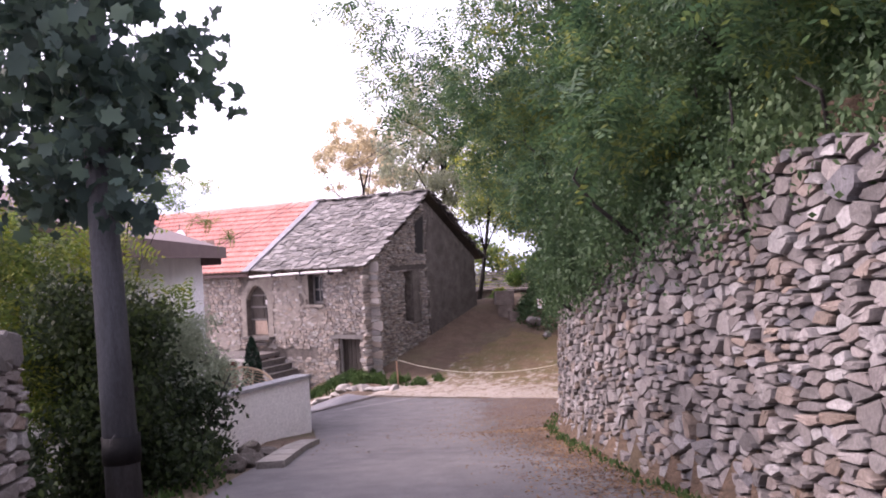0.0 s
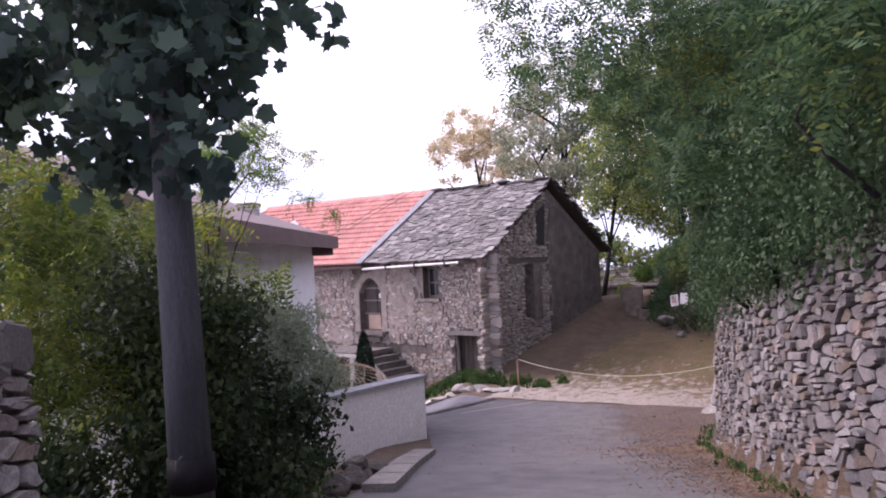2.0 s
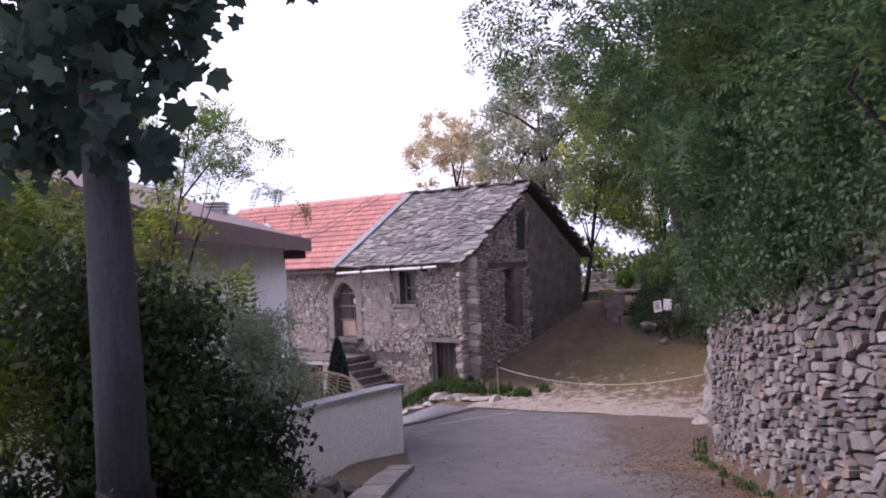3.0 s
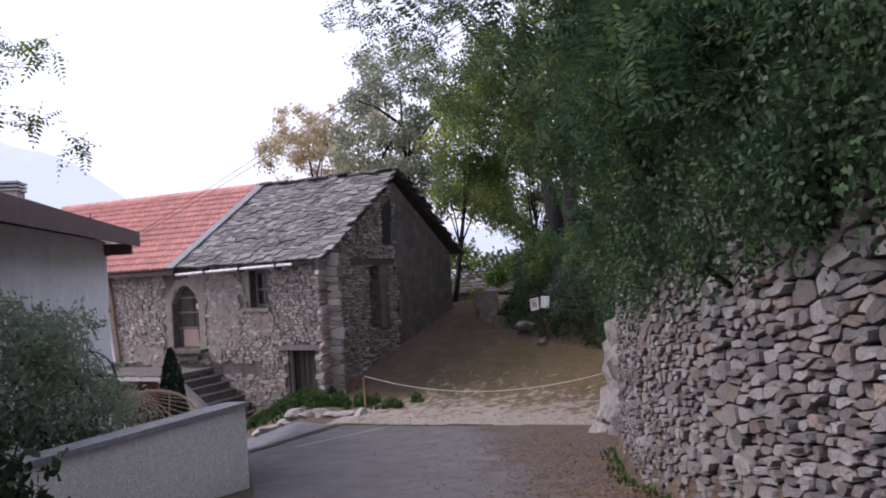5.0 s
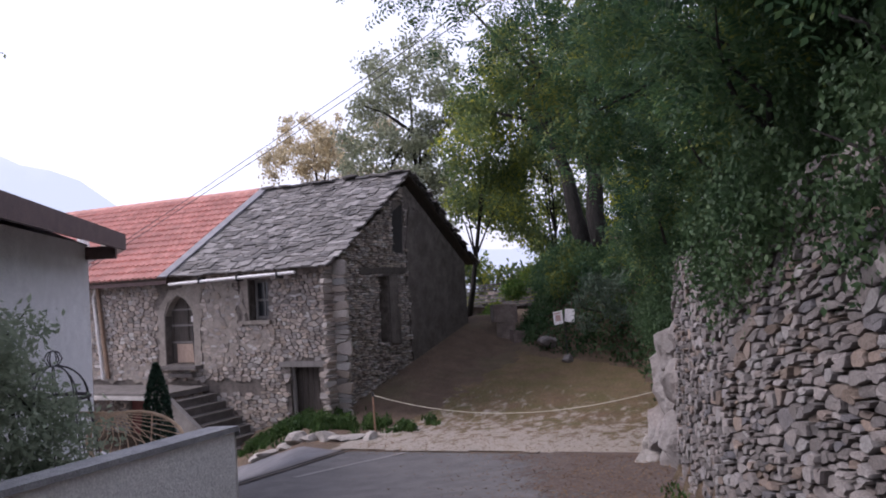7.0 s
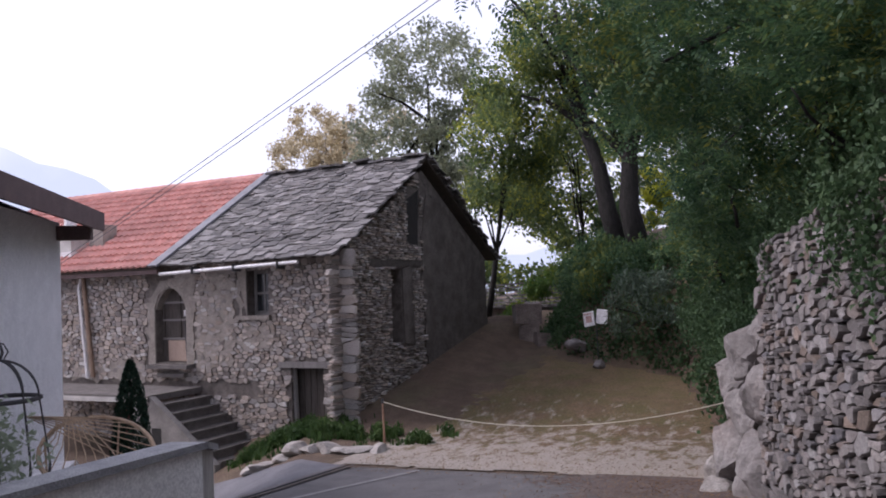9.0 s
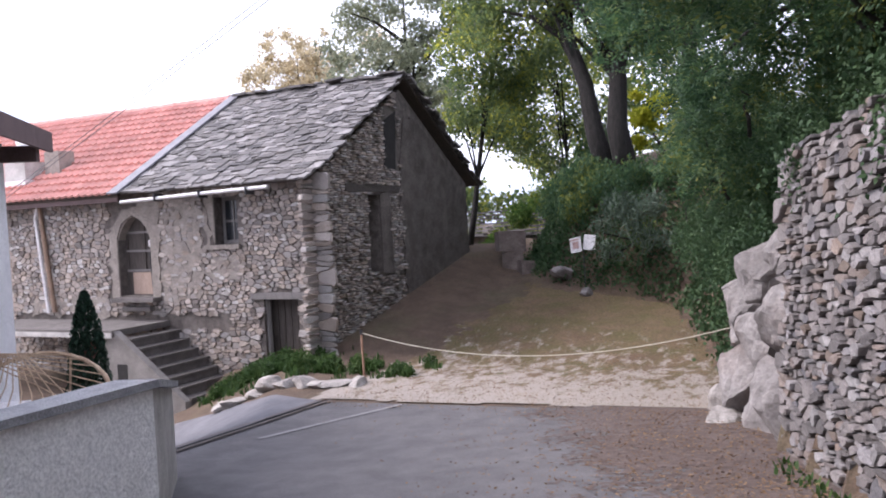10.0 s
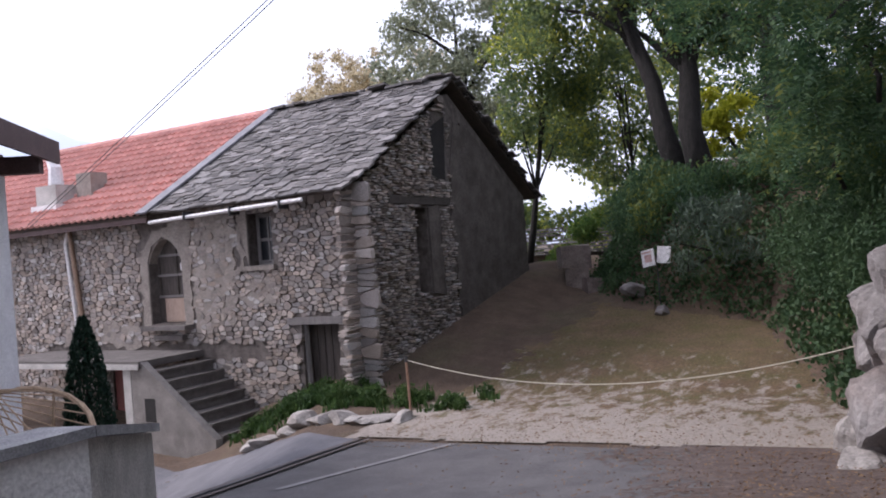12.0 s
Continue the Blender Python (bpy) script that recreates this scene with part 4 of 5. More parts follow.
    base, tip = centres - t * sz * 0.5, centres + t * sz * 0.5
    l = centres - t * sz * 0.08 + a * sz * aspect * 0.5 + b * sz * fold * 0.3
    q = centres - t * sz * 0.08 - a * sz * aspect * 0.5 + b * sz * fold * 0.3
    co = np.stack([base, l, tip, q], 1).reshape(-1, 3)
    f = np.arange(4 * n).reshape(n, 4)
    return raw_mesh(name, co, np.concatenate([f[:, [0, 1, 2]], f[:, [0, 2, 3]]]))


def lobed_leaves(name, centres, size, r):
    """Broad leaves with five rounded lobes, hanging from their stalks, a little cupped."""
    n = len(centres)
    ang = np.radians([-90, -60, -35, -12, 20, 48, 70, 90, 110, 132, 160, 192, 215, 240])
    rad = np.array([0.14, 0.44, 0.40, 0.54, 0.40, 0.60, 0.45, 0.66, 0.45, 0.60, 0.40, 0.54, 0.40, 0.44])
    t = r.normal(0, 0.75, (n, 3)) + (0, 0, -0.55)
    t /= np.linalg.norm(t, axis=1, keepdims=True)
    a = np.cross(t, r.normal(0, 1, (n, 3)))
    a /= np.linalg.norm(a, axis=1, keepdims=True)
    b = np.cross(t, a)
    sz = (size * r.uniform(0.55, 1.25, n))[:, None, None]
    ring = centres[:, None] + sz * (a[:, None] * (rad * np.cos(ang))[None, :, None] + t[:, None] * (rad * np.sin(ang))[None, :, None] + b[:, None] * (0.3 * rad ** 2)[None, :, None])
    co = np.concatenate([centres[:, None], ring], 1).reshape(-1, 3)
    k = len(ang)
    f = np.array([(0, 1 + j, 1 + (j + 1) % k) for j in range(k)])
    return raw_mesh(name, co, (np.arange(n)[:, None, None] * (k + 1) + f[None]).reshape(-1, 3))


def pinnate(name, centres, size, r, pairs=7, droop=0.45):
    """Feathery leaves: pairs of leaflets in one plane along an arching stalk, and one at the tip."""
    n = len(centres)
    t = r.normal(0, 1, (n, 3)) * (1, 1, 0.45) - (0, 0, droop)
    t /= np.linalg.norm(t, axis=1, keepdims=True)
    side = np.cross(t, r.normal(0, 0.35, (n, 3)) + (0, 0, 1))
    side /= np.linalg.norm(side, axis=1, keepdims=True)
    up = np.cross(side, t)
    length = size * r.uniform(3.0, 5.0, (n, 1))
    out = []
    for k in range(pairs + 1):
        q = k / pairs
        stalk = centres + t * length * (q - 0.5) - up * length * 0.22 * (q - 0.4) ** 2
        ll = size * r.uniform(0.75, 1.15, (n, 1)) * (1.0 - 0.45 * abs(q - 0.45))
        for sgn in ((1, -1) if k < pairs else (0,)):
            d = side * sgn * 0.9 + t * (0.4 if sgn else 1.0) - up * r.uniform(0.0, 0.4, (n, 1))
            d /= np.linalg.norm(d, axis=1, keepdims=True)
            w = np.cross(d, up)
            w /= np.linalg.norm(w, axis=1, keepdims=True)
            mid = stalk + d * ll * 0.45
            out.append(np.stack([stalk, mid + w * ll * 0.19, stalk + d * ll, mid - w * ll * 0.19], 1))
    co = np.stack(out, 1).reshape(-1, 3)
    f = np.arange(len(co)).reshape(-1, 4)
    return raw_mesh(name, co, f)


def blob_points(blobs, n, r, shell=0.45):
    """Points in the outer part of many small balls."""
    b = np.array(blobs)
    w = b[:, 3] ** 2
    i = r.choice(len(b), n, p=w / w.sum())
    d = r.normal(0, 1, (n, 3))
    d /= np.linalg.norm(d, axis=1, keepdims=True)
    k = (shell + (1 - shell) * r.random(n)) * r.uniform(0.8, 1.25, n)
    return b[i, :3] + d * (b[i, 3] * k)[:, None] * (1, 1, 0.8)


def crown_blobs(c, rad, n, r, size=(0.45, 0.95)):
    d = r.normal(0, 1, (n, 3))
    d /= np.linalg.norm(d, axis=1, keepdims=True)
    d *= (r.random((n, 1)) ** 0.45)
    return [(*(np.array(c) + q * rad), r.uniform(*size)) for q in d]


def tree(name, label, base, c, rad, n_blob, n_leaf, leaf_size, material, seed, trunk=0.16, feather=False, size=(0.5, 1.0), limbs=9, extra=(), lean=(0, 0), group="", shell=0.35):
    r = np.random.default_rng(seed)
    ob = thing(name, None, label, "tree", group=group)
    bx, by = base
    bz = gz(bx, by) - 0.1
    blobs = crown_blobs(c, rad, n_blob, r, size) + list(extra)
    g = Geo()
    top = Vector((c[0], c[1], c[2] + 0.4 * rad[2]))
    pts = [Vector((bx, by, bz)).lerp(top, k / 6) + Vector((r.normal(0, 0.07), r.normal(0, 0.07), 0)) * (0 < k) for k in range(7)]
    g.tube(pts, [trunk * (1.15 - 0.16 * k) for k in range(7)], 9)
    for k in range(limbs):
        e = Vector(blobs[k % len(blobs)][:3])
        s = pts[2 + k % 4]
        mid = s.lerp(e, 0.5) + Vector((0, 0, 0.25))
        part("limb", Geo().tube([s, mid, e], [trunk * 0.42, trunk * 0.26, trunk * 0.08], 6).mesh("limb", True), M["bark"], ob)
    part("trunk", g.mesh("trunk", True), M["bark"], ob)
    if feather:
        me = pinnate("crown", blob_points(blobs, n_leaf // 15, r, shell), leaf_size, r)
    else:
        me = leaves("crown", blob_points(blobs, n_leaf, r, shell), leaf_size, r, 0.6, 0.3)
    tagged(part("crown", me, material, ob), kind="stuff")
    return ob


# acacias above the retaining wall
tree("acacia_tree", "leafy acacia leaning over the lane above the wall", (18.0, -14.5), (16.6, -15.2, 7.6), (3.2, 3.6, 2.4), 60, 54000, 0.12, M["locust"], 1, feather=True, group="acacias above the wall")
tree("acacia_tree", "leafy acacia leaning over the lane above the wall", (14.6, -9.0), (12.6, -10.6, 7.4), (3.3, 3.2, 2.9), 75, 64000, 0.12, M["locust"], 2, feather=True, group="acacias above the wall", extra=[(9.9, -11.2, 6.9, 0.8), (10.2, -12, 6.4, 0.7), (9.6, -11.6, 7.8, 0.8), (8.5, -11.7, 7.7, 0.7), (8.9, -12.1, 7.1, 0.6), (9.3, -12.4, 6.4, 0.5), (8.1, -11.5, 8.5, 0.8), (10.8, -11.8, 5.6, 0.6)])
tree("acacia_tree", "dense dark acacia above the end of the wall", (12.6, -3.2), (10.9, -4.6, 7.0), (3.2, 3.2, 3.3), 75, 60000, 0.12, M["locust"], 3, feather=True, group="acacias above the wall", extra=[(7.3, -5, 7.6, 0.8), (7.8, -4, 6.8, 0.8), (5.0, -6, 8.4, 0.6), (5.9, -6, 7.9, 0.7), (6.6, -6.2, 7.2, 0.6), (7.3, -6, 6.6, 0.7), (8.0, -6, 6.0, 0.7), (8.6, -6, 5.4, 0.7), (5.6, -5.6, 9.0, 0.8), (6.8, -5.8, 8.3, 0.8), (7.8, -6, 7.4, 0.8)])
tree("acacia_tree", "dense dark acacia on the ivy bank", (10.8, 3.0), (9.2, 2.2, 7.2), (3.6, 3.6, 3.8), 100, 62000, 0.13, M["locust"], 4, feather=True, group="acacias above the wall")
# unseen acacias added on the slope to keep skylight off the gable
for i, (x, y) in enumerate(((18.5, -5.5), (16.0, 0.5), (14.0, 7.0), (19.5, 5.0))):
    tree("acacia_tree", "tall unseen acacia on the slope, added to shade the gable", (x, y), (x - 0.6, y, 9.6), (3.4, 3.4, 3.6), 60, 24000, 0.16, M["locust"], 60 + i, trunk=0.2, feather=True, group="acacias in the wood")
# trees on the bank behind the yard
tree("bank_tree", "tall dark-trunked tree on the bank behind the yard", (4.35, 8.3), (2.3, 9.4, 10.4), (3.2, 3, 3.8), 60, 11500, 0.14, M["far_leaf"], 5, trunk=0.27, group="trees on the bank", shell=0.2)
tree("bank_tree", "tall dark-trunked tree on the bank behind the yard", (4.95, 8.1), (4.1, 9.2, 10.6), (3.0, 3, 3.8), 50, 9500, 0.14, M["far_leaf"], 6, trunk=0.3, group="trees on the bank", shell=0.2)
tree("bank_tree", "tall tree with thick trunk on the ivy bank", (6.7, 8.3), (6.6, 9.0, 10.0), (3.2, 3, 3.8), 70, 20000, 0.14, M["locust"], 7, trunk=0.28, group="trees on the bank", shell=0.2)
tree("slender_tree", "slender tree with a thin crooked trunk by the gable", (-0.6, 9.6), (0.3, 10.4, 7.4), (2.0, 2, 3.2), 36, 12000, 0.14, M["far_leaf"], 8, trunk=0.1, group="slender trees")
tree("slender_tree", "slender leaning tree behind the stone house", (1.9, 12.6), (1.4, 13.5, 6.6), (2.0, 2, 3.2), 34, 10000, 0.14, M["far_leaf"], 9, trunk=0.09, group="slender trees")
tree("grey_green_tree", "tall grey-green tree behind the slate roof", (-6.5, 17.5), (-6.6, 17.5, 10.4), (3.8, 3, 5.0), 130, 20000, 0.19, M["grey_leaf"], 10, trunk=0.22, shell=0.2)
# far trees whose sunlit look comes from their pale yellow leaf colour
tree("autumn_tree", "far tree behind the roof, sunlight and haze put into its thin pale leaves", (-18, 26), (-18.2, 26, 11.4), (4.0, 3, 3.6), 60, 12000, 0.2, M["yellow_leaf"], 11, trunk=0.18, size=(0.5, 1.0), shell=0.1)
tree("autumn_tree", "far sparse tree with sunlight and haze put into its leaf colour", (-13.5, 24), (-13.0, 24, 11), (2.0, 2, 3.4), 18, 2200, 0.18, M["yellow_leaf"], 12, trunk=0.12, shell=0.1)
r = np.random.default_rng(21)
hedge_b = [(r.uniform(-4, 22), r.uniform(17, 27), r.uniform(3.5, 12), r.uniform(0.9, 1.9)) for _ in range(80)] + [(r.uniform(-14, 6), r.uniform(19, 26), r.uniform(1.2, 5.0), r.uniform(0.8, 1.5)) for _ in range(50)]
thing("far_thicket", leaves("far_thicket", blob_points(hedge_b, 44000, r, 0.3), 0.3, r), "yellow-green thicket beyond the trees, sunlight put into its leaf colour", "thicket", M["far_leaf"], kind="stuff")


def shrub(name, label, category, blobs, n, size, material, seed, stems=8, aspect=0.6, droop=0.3, feather=False, shell=0.35, root=None, trailing=False, lobed=False):
    r = np.random.default_rng(seed)
    ob = thing(name, None, label, category)
    if trailing:
        pts = strands(blobs, n // 11, r)
    else:
        pts = blob_points(blobs, n if not feather else n // 15, r, shell)
    me = lobed_leaves("foliage", pts, size, r) if lobed else pinnate("foliage", pts, size, r) if feather else leaves("foliage", pts, size, r, aspect, droop)
    tagged(part("foliage", me, material, ob), kind="stuff")
    g = Geo()
    for k in range(stems):
        b = blobs[k % len(blobs)]
        x, y = b[0] * 0.7 + blobs[0][0] * 0.3, b[1] * 0.7 + blobs[0][1] * 0.3
        if root:
            x, y = root[0] + 0.1 * (k % 3), root[1]
        g.tube([(x, y, gz(x, y) - 0.05), (b[0], b[1], b[2] - 0.2), (b[0] + r.normal(0, 0.2), b[1] + r.normal(0, 0.2), b[2] + b[3] * 0.8)], [0.03, 0.02, 0.008], 5)
    if stems:
        part("stem", g, M["bark"], ob)
    return ob


def branches(ob, blobs, seed, n=7):
    """Crooked branches that carry the leaves of a shrub."""
    r = np.random.default_rng(seed)
    for k in range(n):
        b = Vector(blobs[int(r.integers(len(blobs)))][:3])
        pts = [b + Vector((0.25, -0.1, -0.45))]
        for j in range(4):
            pts.append(pts[-1] + Vector((r.normal(-0.08, 0.12), r.normal(0, 0.14), r.uniform(0.12, 0.28))))
        part("branch", Geo().tube(pts, [0.028, 0.024, 0.018, 0.012, 0.006], 6).mesh("branch", True), M["bark"], ob)


def strands(blobs, n, r, length=(0.2, 0.7), step=0.034):
    """Leaf places along trailing stems that arch outwards and hang."""
    start = blob_points(blobs, n, r, 0.3)
    res = []
    for p in start:
        a, l = r.uniform(0, 2 * math.pi), r.uniform(*length)
        t = np.linspace(0, 1, int(l / step))
        w = l * 0.45 * (t - 0.45 * t * t)
        q = np.stack([p[0] + w * math.cos(a), p[1] + w * math.sin(a), p[2] + 0.12 * l * np.sin(math.pi * t) - 0.85 * l * t ** 1.6], -1)
        res.append(q + r.normal(0, 0.022, q.shape))
    return np.concatenate(res)


def wall_h(run_m):
    return float(np.interp(run_m, [13, 17, 20, 24, 28, 33, 35, 37], [1.75, 2.1, 2.32, 2.55, 2.7, 2.95, 2.95, 2.4]))


def foot_point(run_m, off):
    """A plan point at a length along the foot line, off metres behind it."""
    seg = np.hypot(*np.diff(FOOT, axis=0).T)
    acc = np.r_[0, np.cumsum(seg)]
    i = min(max(np.searchsorted(acc, run_m) - 1, 0), len(seg) - 1)
    e = (FOOT[i + 1] - FOOT[i]) / seg[i]
    p = FOOT[i] + e * (run_m - acc[i])
    return p + off * np.array((e[1], -e[0])), e


# overhanging growth along the top of the wall and over the rocks
r = np.random.default_rng(31)
droops = []
for m in np.arange(12.5, 44, 0.37):
    p, e = foot_point(m, r.uniform(-0.15, 0.9) if m < 31.5 or m > 37 else r.uniform(0.2, 0.9) if m < 34.6 else r.uniform(0.6, 1.2))
    low = float(low_ground(*p))
    t = smooth01(23, 34, m)
    droops.append((p[0], p[1], low + wall_h(m) + 0.25 - 0.35 * t + r.uniform(-0.25, 0.4), r.uniform(0.35, 0.65)))
    droops.append((p[0] + 0.8 * e[1], p[1] - 0.8 * e[0], low + wall_h(m) + 1.05 + r.uniform(-0.4, 0.9), r.uniform(0.6, 0.95)))
    if 25 < m < 27 or m > 37.5:
        q, _ = foot_point(m, r.uniform(-0.2, 0.2))
        droops.append((q[0], q[1], low + 2.45 - 0.25 * t + r.uniform(-0.3, 0.3), r.uniform(0.25, 0.5)))
for m in np.arange(21, 31.5, 0.3):
    t = smooth01(21, 36, m)
    q, _ = foot_point(m, r.uniform(-0.12, 0.15))
    droops.append((q[0], q[1], float(low_ground(*q)) + wall_h(m) - 0.02 - 0.3 * t + r.uniform(-0.25, 0.2), r.uniform(0.2, 0.36)))
for k in range(6):
    stretch = sorted(droops, key=lambda b: b[1])[k * len(droops) // 6:(k + 1) * len(droops) // 6]
    branches(tagged(shrub("wall_shrub", "dark overhanging shrub on top of the retaining wall", "shrub", stretch, 54000, 0.056, M["ivy"], 320 + k, stems=0, trailing=True, droop=0.5), group="shrubs on the wall"), stretch, 420 + k)
feath = []
for m in np.arange(16, 42, 0.6):
    p, e = foot_point(m, r.uniform(-0.3, 0.6) if m < 31 or m > 37 else r.uniform(0.2, 0.9) if m < 34.6 else r.uniform(0.7, 1.3))
    feath.append((p[0], p[1], float(low_ground(*p)) + wall_h(m) + 0.9 + r.uniform(-0.3, 1.5), r.uniform(0.5, 0.9)))
for k in range(6):
    stretch = feath[k * len(feath) // 6:(k + 1) * len(feath) // 6]
    branches(tagged(shrub("acacia_shoots", "feathery young acacia shoots over the wall", "shrub", stretch, 12000, 0.105, M["locust"], 330 + k, feather=True, stems=0), group="shoots on the wall"), stretch, 430 + k, 5)
# ivy on the bank
co = []
for k in range(42000):
    m = r.uniform(36.2, 58)
    h = r.random() ** 0.85
    p, e = foot_point(m, 0.1 + 2.1 * h + r.normal(0, 0.12))
    co.append((p[0], p[1], 0.0))
co = np.array(co)
co[:, 2] = ground(co[:, 0], co[:, 1]) + np.abs(r.normal(0, 0.18, len(co))) + 0.25 * np.maximum(0, np.sin(co[:, 0] * 2.1) * np.cos(co[:, 1] * 1.7))
thing("ivy_bank", leaves("ivy_bank", co, 0.1, r, 0.8, 0.6), "dark ivy covering the bank behind the yard", "ivy", M["ivy"], kind="stuff")
bank_b = []
for m in np.arange(40, 56, 0.5):
    p, e = foot_point(m, r.uniform(0.8, 2.2))
    bank_b.append((p[0], p[1], gz(*p) + r.uniform(0.1, 0.9), r.uniform(0.4, 0.8)))
shrub("elder_shrub", "grey-green drooping shrub on the bank", "shrub", bank_b, 26000, 0.13, M["locust"], 35, aspect=0.35, droop=0.7)
shrub("butterfly_bush", "grey-green bush with long drooping leaves on the bank", "bush", [(4.95 + 0.17 * k + 0.2 * math.sin(2.3 * k), 5.25 - 0.05 * k, 1.9 + 1.2 * abs(math.sin(1.3 * k + 0.6)), 0.42) for k in range(10)], 1500, 0.19, M["willow_leaf"], 37, aspect=0.2, droop=0.45, stems=3, root=(5.5, 6.2))
shrub("lit_shrub", "bright yellow-green shrub by the gable's corner", "shrub", [(-0.3, 9.4, 1.75, 0.35), (0.1, 9.5, 1.9, 0.35), (0.3, 10.0, 2.2, 0.4), (0.9, 10.4, 2.9, 0.5), (1.4, 11.2, 3.3, 0.5)], 6000, 0.1, M["light_leaf"], 36, stems=3)
tree("lit_sapling", "sapling among the dark trunks, sunlight put into its yellow-green leaf colour", (5.0, 13.5), (4.3, 13.2, 5.9), (0.9, 0.7, 1.1), 10, 2600, 0.17, M["sun_painted_leaf"], 48, trunk=0.06, size=(0.3, 0.5), limbs=5, shell=0.1)
# left of the lane
fig_r = np.random.default_rng(41)
figb = [(9.75, -18.5, 5.6, 0.5)] + crown_blobs((9.2, -19.0, 6.6), (2.1, 1.6, 1.9), 60, fig_r, (0.35, 0.6)) + [(10.3, -18.6, 5.3, 0.45), (9.6, -18.9, 4.9, 0.5), (10.9, -18.4, 6.3, 0.4), (11.3, -18.1, 6.9, 0.4), (11.1, -18.3, 5.8, 0.3), (8.9, -19.6, 5.2, 0.6), (8.4, -19.9, 5.0, 0.6)] + [(10.45 + 0.3 * math.sin(2.1 * k), -19.2 + 0.25 * math.cos(1.3 * k), 4.75 + 0.2 * k, 0.38) for k in range(14)]
shrub("broadleaf_tree", "dark broad-leaved tree crowding round the pole", "tree", figb, 3900, 0.175, M["fig"], 42, root=(9.75, -18.5), stems=1, shell=0.2, lobed=True)
bl = []
for k in range(60):
    t = r.random()
    x, y = 9.1 - 2.2 * t + r.normal(0, 0.4), -18.5 + 3.3 * t + r.normal(0, 0.4)
    bl.append((x, y, gz(x, y) + r.uniform(0.1, 0.55 + 1.5 * (1 - t)), r.uniform(0.4, 0.65) * (1 - 0.35 * t)))
for k in range(16):
    x, y = road_at(r.uniform(-23.0, -20.5), -2.5 - 0.9 * r.random())
    bl.append((x, y, gz(x, y) + r.uniform(0.1, 0.8), r.uniform(0.4, 0.6)))
shrub("bramble_bush", "dense dark bush between the pole and the parapet", "bush", bl, 60000, 0.075, M["bush"], 43, stems=18)
bl2 = [(r.uniform(4.2, 8.2), r.uniform(-19.5, -15.9), r.uniform(2.4, 4.9), r.uniform(0.4, 0.8)) for _ in range(60)]
branches(shrub("light_bush", "light yellow-green bush behind the pole", "bush", bl2, 46000, 0.11, M["hedge"], 44, stems=0, feather=True), bl2, 440, 9)
shrub("olive_bush", "grey-green olive bush behind the parapet", "bush", [(3.95 + r.normal(0, 0.42), -12.2 + r.normal(0, 0.45), 1.1 + 2.3 * r.random(), r.uniform(0.3, 0.55)) for _ in range(34)], 11000, 0.095, M["olive"], 45, aspect=0.42, droop=-0.1, stems=6)
tree("acacia_sapling", "slender acacia sapling with light feathery leaves", (6.3, -16.3), (6.7, -15.6, 5.45), (1.0, 0.9, 0.75), 24, 8500, 0.065, M["light_leaf"], 46, trunk=0.035, feather=True, size=(0.2, 0.36), limbs=6, extra=[(7.5, -15.1, 4.9, 0.25), (7.8, -14.9, 4.6, 0.2), (7.6, -15.0, 5.4, 0.25)], shell=0.1)
cyp = thing("cypress", None, "small dark conical cypress in the courtyard", "tree")
cp = []
for k in range(9000):
    h = r.random() ** 1.3
    a, w = r.uniform(0, 2 * math.pi), (0.62 * (1 - h) ** 0.8 + 0.03) * math.sqrt(r.uniform(0.35, 1)) * (1 + 0.12 * math.sin(9 * h))
    cp.append((0.06 + w * math.cos(a), -6.1 + w * math.sin(a), -0.75 + 2.87 * h))
tagged(part("crown", leaves("crown", np.array(cp), 0.075, r, 0.4, -0.8), M["cypress"], cyp), kind="stuff")
part("trunk", Geo().tube([(0.06, -6.1, gz(0.06, -6.1) - 0.05), (0.06, -6.1, 1.9)], [0.06, 0.01], 6), M["bark"], cyp)
# weeds at the house corner and grass tufts
def weeds(name, label, n, area, height, material, seed):
    r = np.random.default_rng(seed)
    p = np.array([area(r) for _ in range(n)])
    z = low_ground(p[:, 0], p[:, 1])
    h = height * r.uniform(0.5, 1.2, n)
    a = r.uniform(0, 2 * math.pi, n)
    lean = r.uniform(0.1, 0.5, n) * h
    w = 0.012 + 0.01 * r.random(n)
    base = np.stack([p[:, 0], p[:, 1], z], -1)
    sd = np.stack([-np.sin(a) * w, np.cos(a) * w, 0 * a], -1)
    tip = base + np.stack([np.cos(a) * lean, np.sin(a) * lean, h], -1)
    mid = base * 0.5 + tip * 0.5 + np.stack([0 * a, 0 * a, 0.12 * h], -1)
    co = np.stack([base - sd, base + sd, mid + sd, tip, mid - sd], 1).reshape(-1, 3)
    f = np.arange(5 * n).reshape(n, 5)
    return thing(name, raw_mesh(name, co, np.concatenate([f[:, [0, 1, 2]], f[:, [0, 2, 4]], f[:, [4, 2, 3]]])), label, "grass", material, kind="stuff")


def corner_area(r):
    """Clumps along the house's foot, with bare gaps."""
    while True:
        t = r.random()
        x, y = -1.7 + 4.6 * t + r.normal(0, 0.1), -1.05 + 0.2 * t + r.normal(0, 0.36)
        if noise.noise((x * 2.2, y * 2.2, 3.0)) + 0.5 * noise.noise((x * 6, y * 6, 1.0)) > 0.3 * (t > 0.5) + r.normal(-0.02, 0.08):
            return x, y


weeds("corner_weeds", "fresh green weeds at the foot of the house corner", 6500, corner_area, 0.15, M["grass"], 51)
wb = [(*(lambda q: (q[0], q[1], gz(*q) + r.uniform(0.02, 0.15)))(corner_area(r)), r.uniform(0.12, 0.25)) for _ in range(60)]
